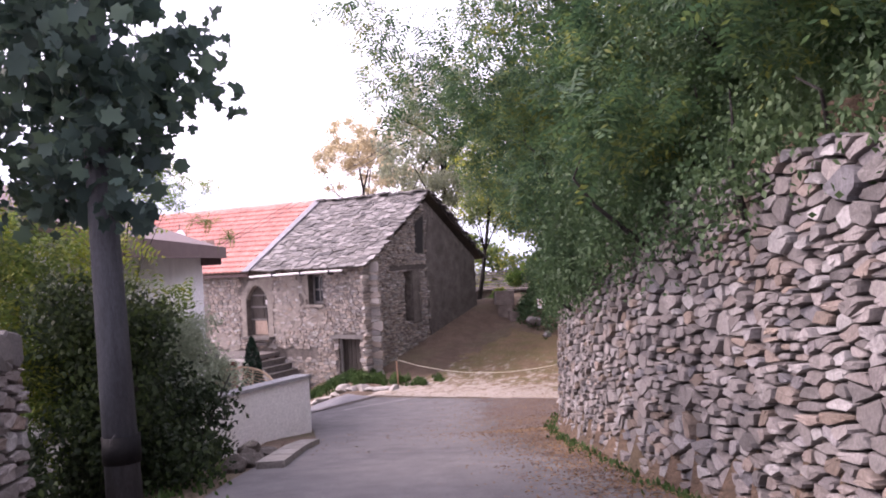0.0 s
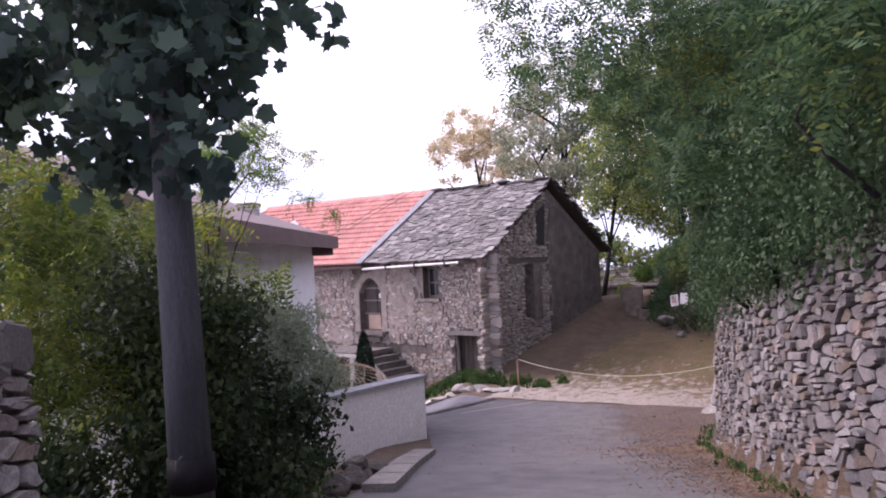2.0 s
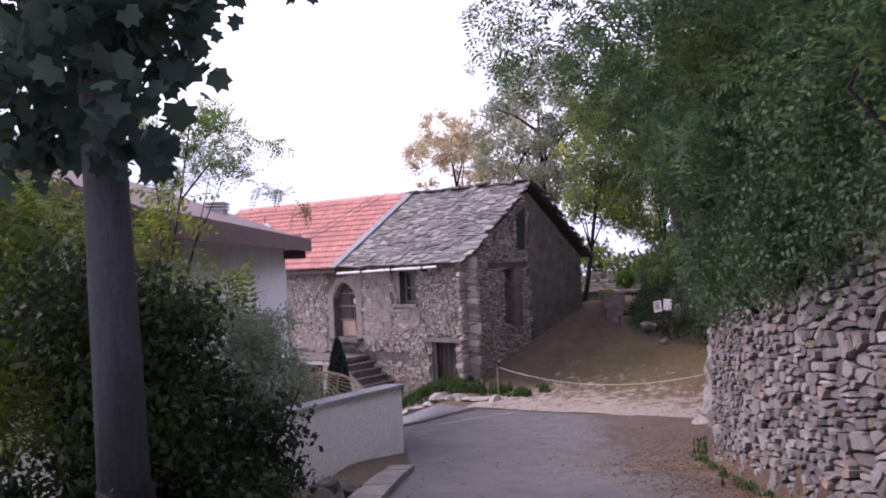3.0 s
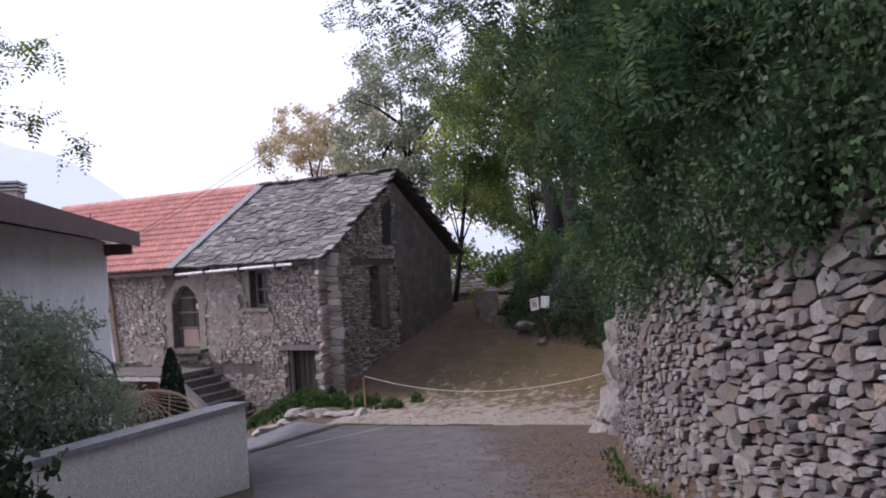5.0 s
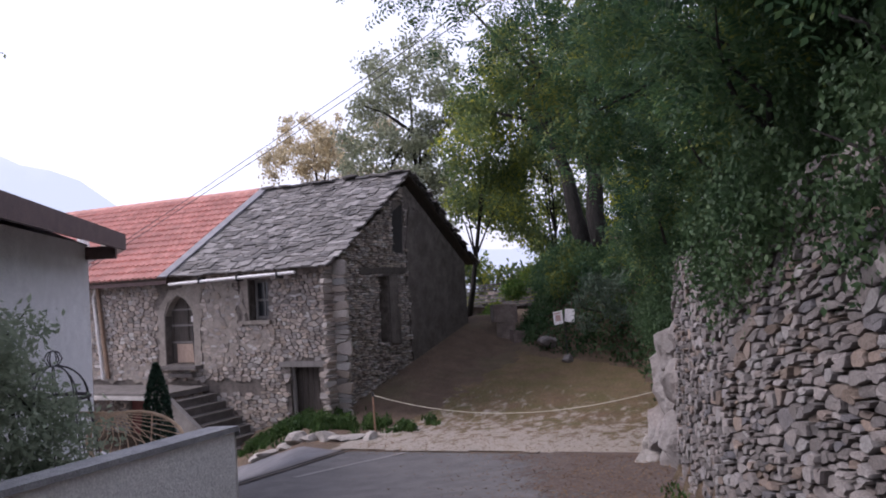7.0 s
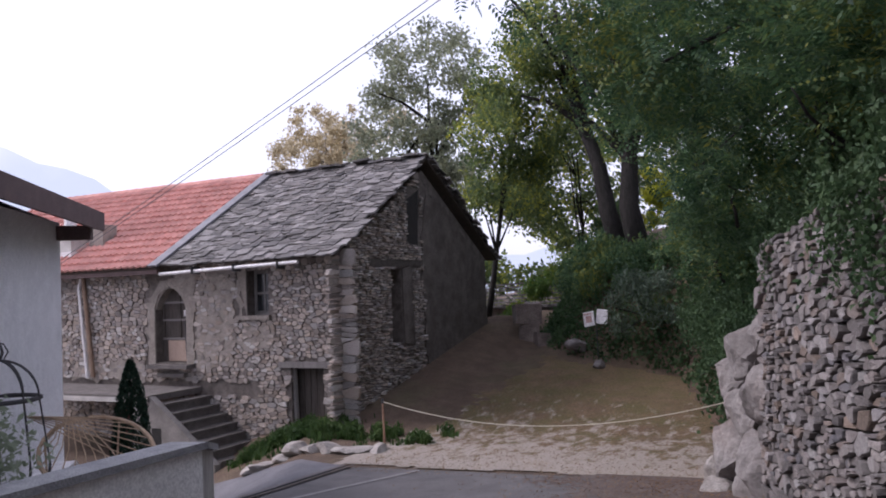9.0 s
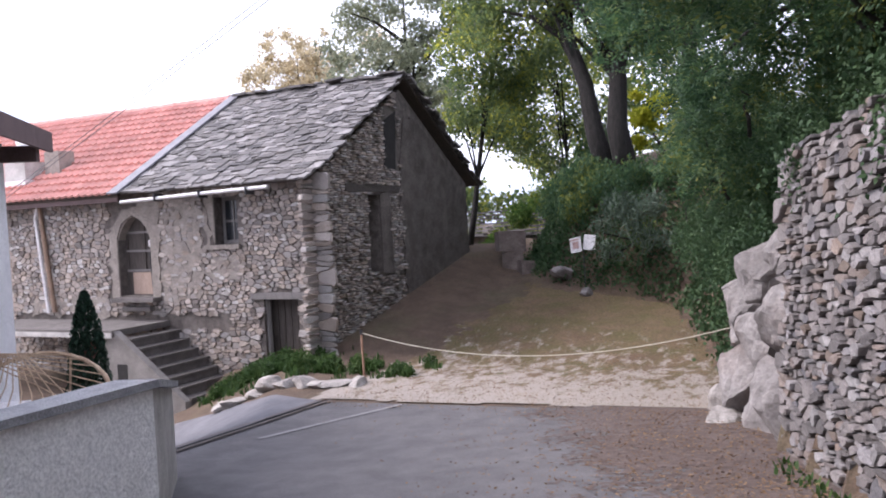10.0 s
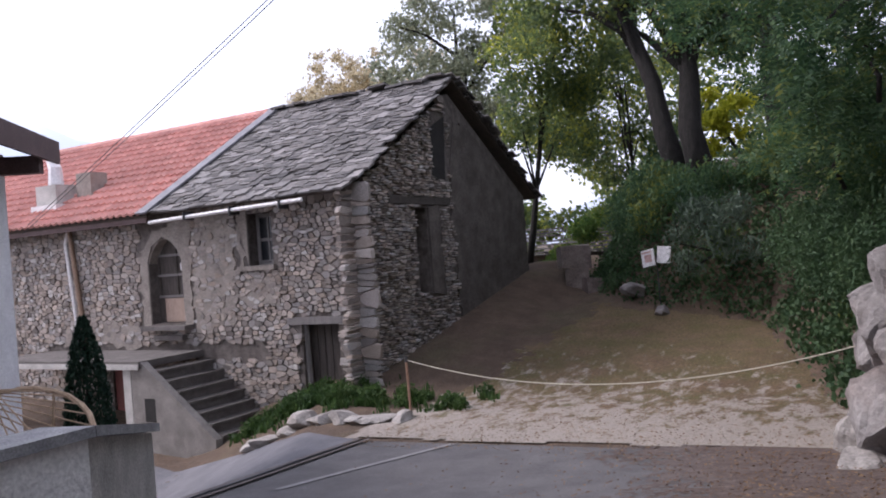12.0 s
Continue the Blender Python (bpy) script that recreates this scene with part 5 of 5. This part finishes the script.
shrub("nettle_patch", "low green weeds beside the lower door", "weeds", wb, 14000, 0.06, M["grass"], 52, stems=6, aspect=0.6)
weeds("wall_grass", "thin grass along the foot of the wall", 800, lambda r: tuple(foot_point(r.uniform(17, 34), -0.12 - abs(r.normal(0, 0.1)))[0]), 0.09, M["grass"], 53)
weeds("verge_grass", "thin grass on the verge by the pole", 600, lambda r: tuple(road_at(r.uniform(-24, -17), -1.6 + r.normal(0, 0.2))), 0.07, M["grass"], 54)
# fallen leaves
n = 12000
m_run = r.uniform(20, 37, n)
fl = np.array([foot_point(a, -0.1 - abs(r.normal(0, 0.55)) * (1 + 1.1 * max(0, (a - 27) / 5)))[0] for a in m_run])
fl = np.concatenate([fl, np.stack([r.uniform(2.5, 9, 6000), r.uniform(-4.2, 2.5, 6000)], -1), np.stack([r.uniform(6.5, 11, 500), r.uniform(-15, -8, 500)], -1)])
fl = fl[foot_dist(fl[:, 0], fl[:, 1])[0] < -0.02]
co = np.concatenate([fl, (low_ground(fl[:, 0], fl[:, 1]) + 0.045)[:, None]], 1)
me = leaves("fallen_leaves", co, 0.042, r, 0.6, 0)
vz = np.empty(len(me.vertices) * 3, np.float32)
me.vertices.foreach_get("co", vz)
vz = vz.reshape(-1, 4, 3)
mid = vz.mean(1, keepdims=True)
vz[:, :, 2] = mid[:, :, 2] + 0.35 * (vz[:, :, 2] - mid[:, :, 2])
me.vertices.foreach_set("co", vz.ravel())
thing("fallen_leaves", me, "dry brown leaves scattered along the lane's edge", "leaves", M["dead_leaf"], kind="stuff")

# ---- pole, rope, rocks ----
pole = thing("utility_pole", None, "grey round utility pole with a black band", "pole")
pz = gz(10.1, -18.8)
part("shaft", Geo().tube([(10.12, -18.8, pz - 0.1), (10.02, -18.8, 4.5), (9.9, -18.8, 8.6)], [0.165, 0.135, 0.11], 20).mesh("shaft", True), M["pole"], pole)
part("band", Geo().tube([(10.105, -18.8, 2.44), (10.1, -18.8, 2.69)], [0.174, 0.172], 20).mesh("band", True), M["black"], pole, "black painted ring")
part("hook", Geo().tube([(10.2, -18.95, 2.72), (10.24, -19.02, 2.7), (10.23, -19.02, 2.64)], 0.012, 6), M["iron"], pole)


def boulder(x, y, z, sx, sy, sz, seed, material, label="grey boulder at the foot of the bank"):
    bm = bmesh.new()
    bmesh.ops.create_icosphere(bm, subdivisions=4, radius=1)
    q = np.random.default_rng(700 + seed)
    cuts = [(Vector(q.normal(0, 1, 3)).normalized(), q.uniform(0.55, 0.92)) for _ in range(26)]
    for v in bm.verts:
        p = v.co * 1.1 + Vector((seed * 7.3, seed * 1.7, 0))
        for nrm, d in cuts:
            over = v.co.dot(nrm) - d
            if over > 0:
                v.co -= nrm * over
        v.co *= 1.12 + 0.10 * noise.noise(p * 2.3) + 0.05 * noise.noise(p * 6) + 0.03 * noise.noise(p * 14)
        v.co = Vector((v.co.x * sx, v.co.y * sy, v.co.z * sz))
    me = bpy.data.meshes.new("boulder")
    bm.to_mesh(me)
    bm.free()
    me.shade_flat()
    ob = thing("boulder", me, label, "rock", material, group="boulders at the wall's end")
    ob.matrix_world = Matrix.LocRotScale((x, y, z), Euler((0.2 * math.sin(seed), 0.2 * math.cos(seed * 2), seed)), None)
    return ob


for i, (x, y, z, sx, sy, sz) in enumerate(((9.2, -3.55, 1.6, 0.5, 0.62, 0.55), (9.15, -3.8, 0.62, 0.52, 0.66, 0.6), (9.5, -4.5, 1.25, 0.45, 0.55, 0.6), (9.45, -4.75, 0.45, 0.42, 0.5, 0.5), (9.45, -4.3, 2.1, 0.4, 0.5, 0.42), (9.1, -2.9, 0.5, 0.5, 0.5, 0.55), (9.1, -2.75, 1.2, 0.45, 0.5, 0.42), (8.95, -2.2, 0.4, 0.4, 0.45, 0.4), (9.7, -5.4, 0.75, 0.42, 0.55, 0.6), (9.75, -5.35, 1.6, 0.42, 0.5, 0.55), (9.8, -5.3, 2.35, 0.4, 0.5, 0.45))):
    boulder(x, y, z, sx, sy, sz, i + 1, M["rock"], "grey broken rock heaped at the end of the wall")
boulder(8.85, -4.25, 0.22, 0.32, 0.26, 0.24, 17, M["pale_rock"], "pale loose stone at the lane's edge")
boulder(8.72, -3.5, 0.28, 0.2, 0.22, 0.34, 18, M["pale_rock"], "pale upright stone by the rocks")
for i, (x, y, q) in enumerate(((8.95, -15.95, 0.3), (8.6, -15.45, 0.26), (8.3, -14.9, 0.24), (9.2, -16.4, 0.24), (8.75, -15.7, 0.2))):
    boulder(x, y, gz(x, y) + 0.06 + 0.16 * (i == 4), 0.75 * q, 0.75 * q, q * 0.55, 30 + i, M["dark_rubble"], "dark rubble stone heaped behind the kerb")
boulder(3.6, 6.15, 1.35, 0.36, 0.3, 0.22, 10, M["rock"], "grey stone set in the ivy bank")
boulder(4.4, 5.4, gz(4.4, 5.3), 0.35, 0.25, 0.2, 11, M["rock"], "grey stone at the foot of the bank")
for i, (x, y, z, w, h) in enumerate(((1.5, 7.9, 1.35, 0.6, 0.55), (1.45, 7.95, 1.9, 0.8, 0.62), (2.05, 7.5, 1.2, 0.45, 0.45))):
    blk = Geo().box(-w / 2, w / 2, -0.3, 0.3, 0, h - 0.03, Matrix.LocRotScale((x, y, z), Euler((0, 0.03 * i, 0.35 + 0.2 * i)), None))
    blk.v = [tuple(q + r.normal(0, 0.03) for q in p) for p in blk.v]
    thing("stone_block", blk, "squared stone block of a broken wall end", "stone", M["block"], group="broken wall end")
edge = thing("stone_edging", None, "uneven pale stone edging along the driveway", "edging")
for k in range(9):
    t = k / 8
    x, y = -0.3 + 2.55 * t, -2.75 + 0.5 * t + 0.08 * math.sin(5 * k)
    bm = bmesh.new()
    bmesh.ops.create_icosphere(bm, subdivisions=3, radius=1)
    q = np.random.default_rng(800 + k)
    cuts = [(Vector(q.normal(0, 1, 3)).normalized(), q.uniform(0.5, 0.85)) for _ in range(14)]
    for v in bm.verts:
        for nrm, d in cuts:
            over = v.co.dot(nrm) - d
            if over > 0:
                v.co -= nrm * over
        v.co *= 1.15 + 0.12 * noise.noise(v.co * 3 + Vector((k * 5, 0, 0)))
        v.co = Vector((v.co.x * 0.33, v.co.y * 0.22, v.co.z * (0.1 + 0.06 * (k in (3, 4, 5)))))
    me = bpy.data.meshes.new("edging_stone")
    bm.to_mesh(me)
    bm.free()
    me.shade_flat()
    ob = part("edging_stone", me, M["pale_rock"], edge)
    ob.matrix_basis = Matrix.LocRotScale((x, y, gz(x, y) + 0.04), Euler((0, 0, 0.2 + k)), None)
fence = thing("rope_barrier", None, "rusty stake with a sagging pale rope across the yard", "barrier")
sx, sy = 2.03, -1.56
part("stake", Geo().tube([(sx, sy, gz(sx, sy) - 0.1), (sx - 0.02, sy, 0.89)], 0.022, 8), M["stake"], fence)
part("stake_tip", Geo().tube([(sx - 0.02, sy, 0.84), (sx - 0.02, sy, 0.93)], 0.03, 8), M["iron"], fence)
a, b = Vector((sx, sy, 0.87)), Vector((8.75, -2.6, 1.2))
part("rope", Geo().tube([a.lerp(b, k / 24) - Vector((0, 0, 0.42 * 4 * (k / 24) * (1 - k / 24))) for k in range(25)], 0.009, 6), M["rope"], fence)
signs = thing("yard_signs", None, "two small faded signs on the ivy bank", "sign")
for k, x in enumerate((4.13, 4.5)):
    m = Matrix.LocRotScale((x, 5.55 - 0.05 * k, 2.1 + 0.06 * k), Euler((-0.1, 0.12 * (k * 2 - 1) - 0.05, -0.35)), None)
    s = part("board", Geo().box(-0.17, 0.17, -0.012, 0.012, -0.19, 0.19, m), M["sign"], signs, "white board with a faded red mark" if k == 0 else "plain white board")
    if k == 0:
        part("mark", Geo().box(-0.09, 0.1, -0.018, -0.0125, -0.1, 0.08, m), M["red"], s)
        part("mark", Geo().box(-0.15, 0.12, -0.018, -0.0125, 0.11, 0.15, m), M["red"], s)
part("post", Geo().tube([(4.3, 5.68, gz(4.3, 5.68) - 0.1), (4.3, 5.62, 2.2)], 0.014, 6), M["iron"], signs)

# ---- courtyard clutter ----
cage = thing("garden_arbour", None, "wrought iron arbour with an open dome and crown", "arbour")
cx, cy, cz = 0.84, -8.94, 1.55
part("ring", Geo().tube([(cx + 0.5 * math.cos(a), cy + 0.5 * math.sin(a), cz + 0.35) for a in np.linspace(0, 2 * math.pi, 25)], 0.03, 6, False), M["iron"], cage)
for k in range(10):
    a = 2 * math.pi * k / 10
    part("rib", Geo().tube([(cx + 0.5 * math.cos(t) * math.cos(a), cy + 0.5 * math.cos(t) * math.sin(a), cz + 0.35 + 0.5 * math.sin(t)) for t in np.linspace(0, 1.4, 7)], 0.013, 5), M["iron"], cage)
    part("bar", Geo().tube([(cx + 0.5 * math.cos(a), cy + 0.5 * math.sin(a), cz + 0.35), (cx + 0.62 * math.cos(a), cy + 0.62 * math.sin(a), cz - 0.5), (cx + 0.5 * math.cos(a), cy + 0.5 * math.sin(a), gz(cx, cy) + 0.02)], 0.011, 5), M["iron"], cage)
for k in range(6):
    a = 2 * math.pi * k / 6
    part("crown_rib", Geo().tube([(cx + w * math.cos(a), cy + w * math.sin(a), cz + z) for w, z in ((0.06, 0.83), (0.13, 0.95), (0.08, 1.05), (0.0, 1.08))], 0.01, 5), M["iron"], cage)
arb = thing("cane_frame", None, "tilted round frame of bent weathered canes", "garden frame")
fx, fy, fz = 1.5, -8.0, 1.1
ring = [Vector((fx + 0.85 * math.cos(a), fy + 0.6 * math.sin(a), fz + 0.28 * math.sin(a) - 0.25 * math.cos(a))) for a in np.linspace(0, 2 * math.pi, 25)]
part("hoop", Geo().tube(ring, 0.03, 6, False), M["cane"], arb)
for k in range(24):
    q = Vector((fx - 1.3 + 0.05 * k, fy - 0.1, fz + 0.45))
    part("cane", Geo().tube([ring[k], ring[k].lerp(q, 0.5) + Vector((0.1, 0, 0.0)), q], 0.008, 5), M["cane"], arb)
for k in range(4):
    a = math.pi / 2 * k + 0.4
    part("leg", Geo().tube([(fx + 0.7 * math.cos(a), fy + 0.5 * math.sin(a), gz(fx, fy) - 0.05), ring[int(24 * (a / 2 / math.pi)) % 24]], 0.015, 5), M["cane"], arb)
tarp = Geo()
tv = []
for i in range(13):
    for j in range(9):
        x, y = i / 12 * 2 - 1, j / 8 * 2 - 1
        h = (1 - abs(x) ** 3) * (1 - abs(y) ** 4) * 1.35 + 0.05 * math.sin(5 * i + 3 * j)
        tv.append((0.6 + 1.3 * x * 0.82 - 0.5 * y, -7.4 + 0.9 * y + 0.5 * x, gz(0.6, -7.4) - 0.02 + max(h, 0) * 1.0))
tarp.add(tv, [(i * 9 + j, (i + 1) * 9 + j, (i + 1) * 9 + j + 1, i * 9 + j + 1) for i in range(12) for j in range(8)])
thing("tarpaulin_cover", tarp.mesh("tarpaulin_cover", True), "dark blue tarpaulin over garden furniture", "cover", M["tarp"])
car = thing("parked_car", None, "pale parked car with dark windows in the courtyard", "car")
cm = Matrix.Translation((-1.6, -7.1, gz(-1.6, -7.1))) @ Matrix.Rotation(2.2, 4, "Z")
prof = [(-2.0, 0.3), (-2.0, 0.75), (-1.75, 0.9), (-0.9, 0.95), (-0.35, 1.42), (0.9, 1.45), (1.6, 0.98), (2.0, 0.9), (2.05, 0.3)]
part("body", Geo().prism(prof, -0.8, 0.8, cm), M["gutter"], car, "pale car body")
part("side_window", Geo().prism([(-0.7, 1.0), (-0.3, 1.36), (0.85, 1.39), (1.35, 1.02)], -0.815, -0.802, cm), M["glass"], car)
part("side_window", Geo().prism([(-0.7, 1.0), (-0.3, 1.36), (0.85, 1.39), (1.35, 1.02)], 0.802, 0.815, cm), M["glass"], car)
part("windscreen", Geo().add([cm @ Vector(p) for p in ((-0.88, -0.7, 0.985), (-0.88, 0.7, 0.985), (-0.38, 0.62, 1.42), (-0.38, -0.62, 1.42))], [(0, 1, 2, 3)]), M["glass"], car)
for wx in (-1.3, 1.3):
    for wy in (-0.72, 0.72):
        part("wheel", Geo().tube([cm @ Vector((wx, wy - 0.1, 0.31)), cm @ Vector((wx, wy + 0.1, 0.31))], 0.31, 16), M["black"], car)
# cables
cab = thing("overhead_cable", None, "thin dark cables from the eave over the lane", "cable")
for a, b in ((Vector((-10.43, -0.2, 3.6)), Vector((12.4, -6.24, 9.69))), (Vector((-10.3, -0.2, 3.75)), Vector((12.4, -5.9, 10.05)))):
    part("cable", Geo().tube([a.lerp(b, t / 16) - Vector((0, 0, 0.5 * (t / 16) * (1 - t / 16))) for t in range(17)], 0.009, 5), M["iron"], cab)

# ---- masonry pieces ----
# house front
r = np.random.default_rng(61)
front_seeds = seeds_of(cells(-12.5, 0.02, -1.2, 3.86, 0.38, 0.2, [], r), r)


def front_skip(x, z, w, h):
    for a, b, c, d in HOLES:
        if a - 0.4 * w < x < b + 0.4 * w and c - 0.4 * h < z < d + 0.4 * h:
            return True
    if -1.78 < x < -0.17 and 1.3 < z < 1.55:
        return True
    if -6.0 < x < -4.35 and 1.35 < z < 3.85:
        return True
    if x < -2.4 and z < 0.9 + 0.1 and x > -9.4 and z > 0.65:
        return True
    return -3.0 < x < -2.6 and 2.5 < z < 3.9 or -2.97 < x < -1.93 and 2.48 < z < 2.62


masonry(front, front_seeds, lambda v: v * (1, -1, 1), (0.012, 0.06), (M["stone"], M["stone_rest"]), r, front_skip, 1.5, 0.008, lambda x, z: -x + 0.4 * abs(z - 1.6))
# gable: courses of flat stones
gable_seeds = seeds_of(cells(-0.02, 4.3, -0.6, 6.1, 0.42, 0.12, [], r), r, 0.1)


def gable_skip(y, z, w, h):
    if z > 4.0 + (RIDGE - EAVE) / HALF * y - 0.1 or z < 0.05 + 0.2 * y - 0.2:
        return True
    if GH[0] - 0.4 * w < y < GH[1] + 0.4 * w and GH[2] - 0.3 * h < z < GH[3] + 0.3 * h:
        return True
    if 2.85 < y < 3.4 and 1.6 < z < 3.7 or 1.3 < y < 3.9 and 3.66 < z < 3.84 or 3.2 < y < 3.95 and 4.25 < z < 5.8:
        return True
    return y > 4.0 + 0.1 * math.sin(5 * z) and z > 1.0


masonry(gwall, gable_seeds, lambda v: np.stack([v[:, 1], v[:, 0], v[:, 2]], -1), (0.015, 0.1), (M["stone"], M["stone_rest"]), r, gable_skip, 2.6, 0.012, lambda y, z: y)
# quoins
z, k = 0.0, 0
while z < 3.85:
    hq = r.uniform(0.07, 0.17)
    w, d = (r.uniform(0.3, 0.5), r.uniform(0.18, 0.3)) if k % 2 else (r.uniform(0.16, 0.28), r.uniform(0.3, 0.5))
    bm = Geo().box(-w, 0.012 + r.uniform(0, 0.025), -0.012 - r.uniform(0, 0.025), d, z, z + hq - 0.012)
    bm.v = [tuple(q + r.normal(0, 0.018) for q in p) for p in bm.v]
    part("quoin", bm, M["stone"], house)
    z, k = z + hq, k + 1
# slate slabs
SLAB = []
for i in range(10):
    q = np.random.default_rng(300 + i)
    out = np.array([(-0.5, 0), (-0.2, -0.06), (0.2, -0.03), (0.5, 0.02), (0.5, 1), (-0.5, 1)]) + q.uniform(-0.06, 0.06, (6, 2))
    v = np.concatenate([np.c_[out, np.zeros(6)], np.c_[out, np.ones(6)]])
    f = [(6, 7, 8), (6, 8, 9), (6, 9, 11), (9, 10, 11)] + [t for j in range(6) for t in ((j, (j + 1) % 6, 6 + (j + 1) % 6), (j, 6 + (j + 1) % 6, 6 + j))]
    SLAB.append((v, np.array(f)))


def slab_frames(m, x0, x1, r, rows=37):
    res = []
    for i in range(rows):
        y, x = -0.1 + i * (LEN + 0.05) / rows, x0 + r.uniform(-0.2, 0)
        while x < x1:
            w = r.uniform(0.12, 0.36)
            res.append(m @ Matrix.LocRotScale((x + w / 2, y + r.normal(0, 0.025), 0.085 + r.uniform(0, 0.02)), Euler((-0.1 + r.normal(0, 0.03), r.normal(0, 0.03), r.normal(0, 0.07))), (w * 1.02, r.uniform(0.26, 0.36), r.uniform(0.02, 0.055))))
            x += w
    return res


lay_stones(slate_roof, slab_frames(slope_m("front"), SEAM + 0.12, 0.1, r) + slab_frames(slope_m("back"), -0.2, -SEAM, r), SLAB, (M["slate"], M["slate_rest"]), lambda p: p.y - 0.6 * p.x, "slab")
# clay tiles
TILE = []
prof_t = [(-0.5, 0.0), (-0.36, 0.032), (-0.2, 0.04), (-0.06, 0.012), (0.1, 0.0), (0.3, 0.006), (0.42, 0.02), (0.5, 0.018)]
tvv = np.array([(x, y, z + dz - 0.02 * y) for dz in (0.0, 0.045) for y in (0, 1) for x, z in prof_t])
tf = []
for j in range(7):
    tf += [(16 + j, 17 + j, 25 + j), (16 + j, 25 + j, 24 + j), (j, 16 + j + 1, 16 + j), (j, j + 1, 17 + j)]
TILE.append((tvv, np.array(tf)))
tile_frames = []
NR = 14
for i in range(NR):
    for j in range(45):
        tile_frames.append(slope_m("front") @ Matrix.LocRotScale((SEAM - 0.2 - 0.222 * j, -0.16 + i * (LEN + 0.05) / NR, 0.1), Euler((-0.095 + r.normal(0, 0.006), r.normal(0, 0.008), r.normal(0, 0.008))), (0.225, 0.43, 1.15)))
lay_stones(tile_roof, tile_frames, TILE, (M["tile"], M["tile_rest"]), lambda p: -p.x + 0.5 * p.y, "tile")
# retaining wall
core_l = [foot_point(a, 0.06)[0] for a in np.linspace(0.5, 34.55, 90)]
core_r = [foot_point(a, 0.52)[0] for a in np.linspace(0.5, 34.55, 90)]
cv, cf = [], []
for i, (a, b) in enumerate(zip(core_l, core_r)):
    zb = float(low_ground(*a))
    top = zb + wall_h(0.5 + 34.05 * i / 89) - 0.05
    cv += [(*a, zb - 0.3), (*(Vector(a) * 0.8 + Vector(b) * 0.2), top), (*b, top), (*b, zb - 0.3)]
for i in range(89):
    k = 4 * i
    cf += [(k + 1, k, k + 4, k + 5), (k + 2, k + 1, k + 5, k + 6), (k + 3, k + 2, k + 6, k + 7)]
cf += [(0, 1, 2, 3), (4 * 89 + 3, 4 * 89 + 2, 4 * 89 + 1, 4 * 89)]
retaining = thing("wall_retaining", Geo().add(cv, cf), "tall dry stone retaining wall beside the lane", "wall", M["joint"], kind="structure")
def on_wall(v):
    """(along, depth, up) onto the leaning face of the retaining wall."""
    res = []
    for along_m, depth, up in v:
        p, e = foot_point(along_m, 0.05 + 0.09 * up / 2.9 - depth)
        res.append((p[0], p[1], float(low_ground(*p)) + up))
    return np.array(res)


# courses of uneven height, each broken into stones, some doubled with thin ones
z0, wall_seeds = -0.1, []
while z0 < 3.1:
    z1 = z0 + r.uniform(0.07, 0.22)
    for x0, x1, c0, c1 in cells(9, 34.7, z0, z1, 0.43, 0.165, [], r):
        for x, z in seeds_of([(x0, x1, c0, c1)], r, 0.1):
            wall_seeds.append((x, z + 0.07 * math.sin(1.1 * x + z) + 0.04 * math.sin(2.7 * x)))
    z0 = z1
# large blocks here and there, with small stones packed round them
blocks = np.stack([r.uniform(13, 34.4, 70), r.uniform(0.1, 2.2, 70)], -1)
wall_seeds = np.array(wall_seeds)
for i, (x, z) in enumerate(blocks):
    w, h = (0.24, 0.16) if i % 3 else (0.16, 0.24)
    far = ((wall_seeds[:, 0] - x) / w) ** 2 + ((wall_seeds[:, 1] - z) / h) ** 2 > 1
    wall_seeds = np.concatenate([wall_seeds[far], [(x, z)]])
chips = np.stack([r.uniform(13, 34.5, 240), r.uniform(0, 2.5, 240)], -1)
wall_seeds = [tuple(p) for p in np.concatenate([wall_seeds, chips])]
masonry(retaining, wall_seeds, on_wall, (0.015, 0.085), (M["rstone"], M["rstone_rest"]), r, lambda x, z, w, h: z > wall_h(x) + 0.02, 1.9, 0.011, lambda x, z: abs(x - 24.5), chipped=0.13)
# end of the stone wall left of the lane
END_S, END_U = -23.3, -1.82
lw = thing("wall_roadside", Geo().add([(*road_at(s, u), float(low_ground(*road_at(s, u))) + z) for s in (-40, END_S) for u, z in ((END_U, -0.3), (END_U, 1.36), (END_U - 0.5, 1.36), (END_U - 0.5, -0.3))], [(0, 1, 2, 3), (7, 6, 5, 4), (0, 4, 5, 1), (1, 5, 6, 2), (2, 6, 7, 3)]), "low dry stone wall ending beside the lane", "wall", M["joint"], kind="structure")


def roadside(v):
    """Stones along the lane's side of the wall, and, past its end, round onto the end face."""
    res = []
    for run, depth, up in v:
        x, y = road_at(run, END_U + depth) if run <= END_S else road_at(END_S + depth, END_U - (run - END_S))
        res.append((x, y, float(low_ground(x, y)) + up))
    return np.array(res)


masonry(lw, seeds_of(cells(-27.5, END_S, -0.05, 1.42, 0.5, 0.2, [], r) + cells(END_S, END_S + 0.52, -0.05, 1.42, 0.45, 0.2, [], r), r, 0.1), roadside, (0.03, 0.09), (M["rstone"], M["rstone_rest"]), r, None, 1.8, 0.014, lambda x, z: -x)
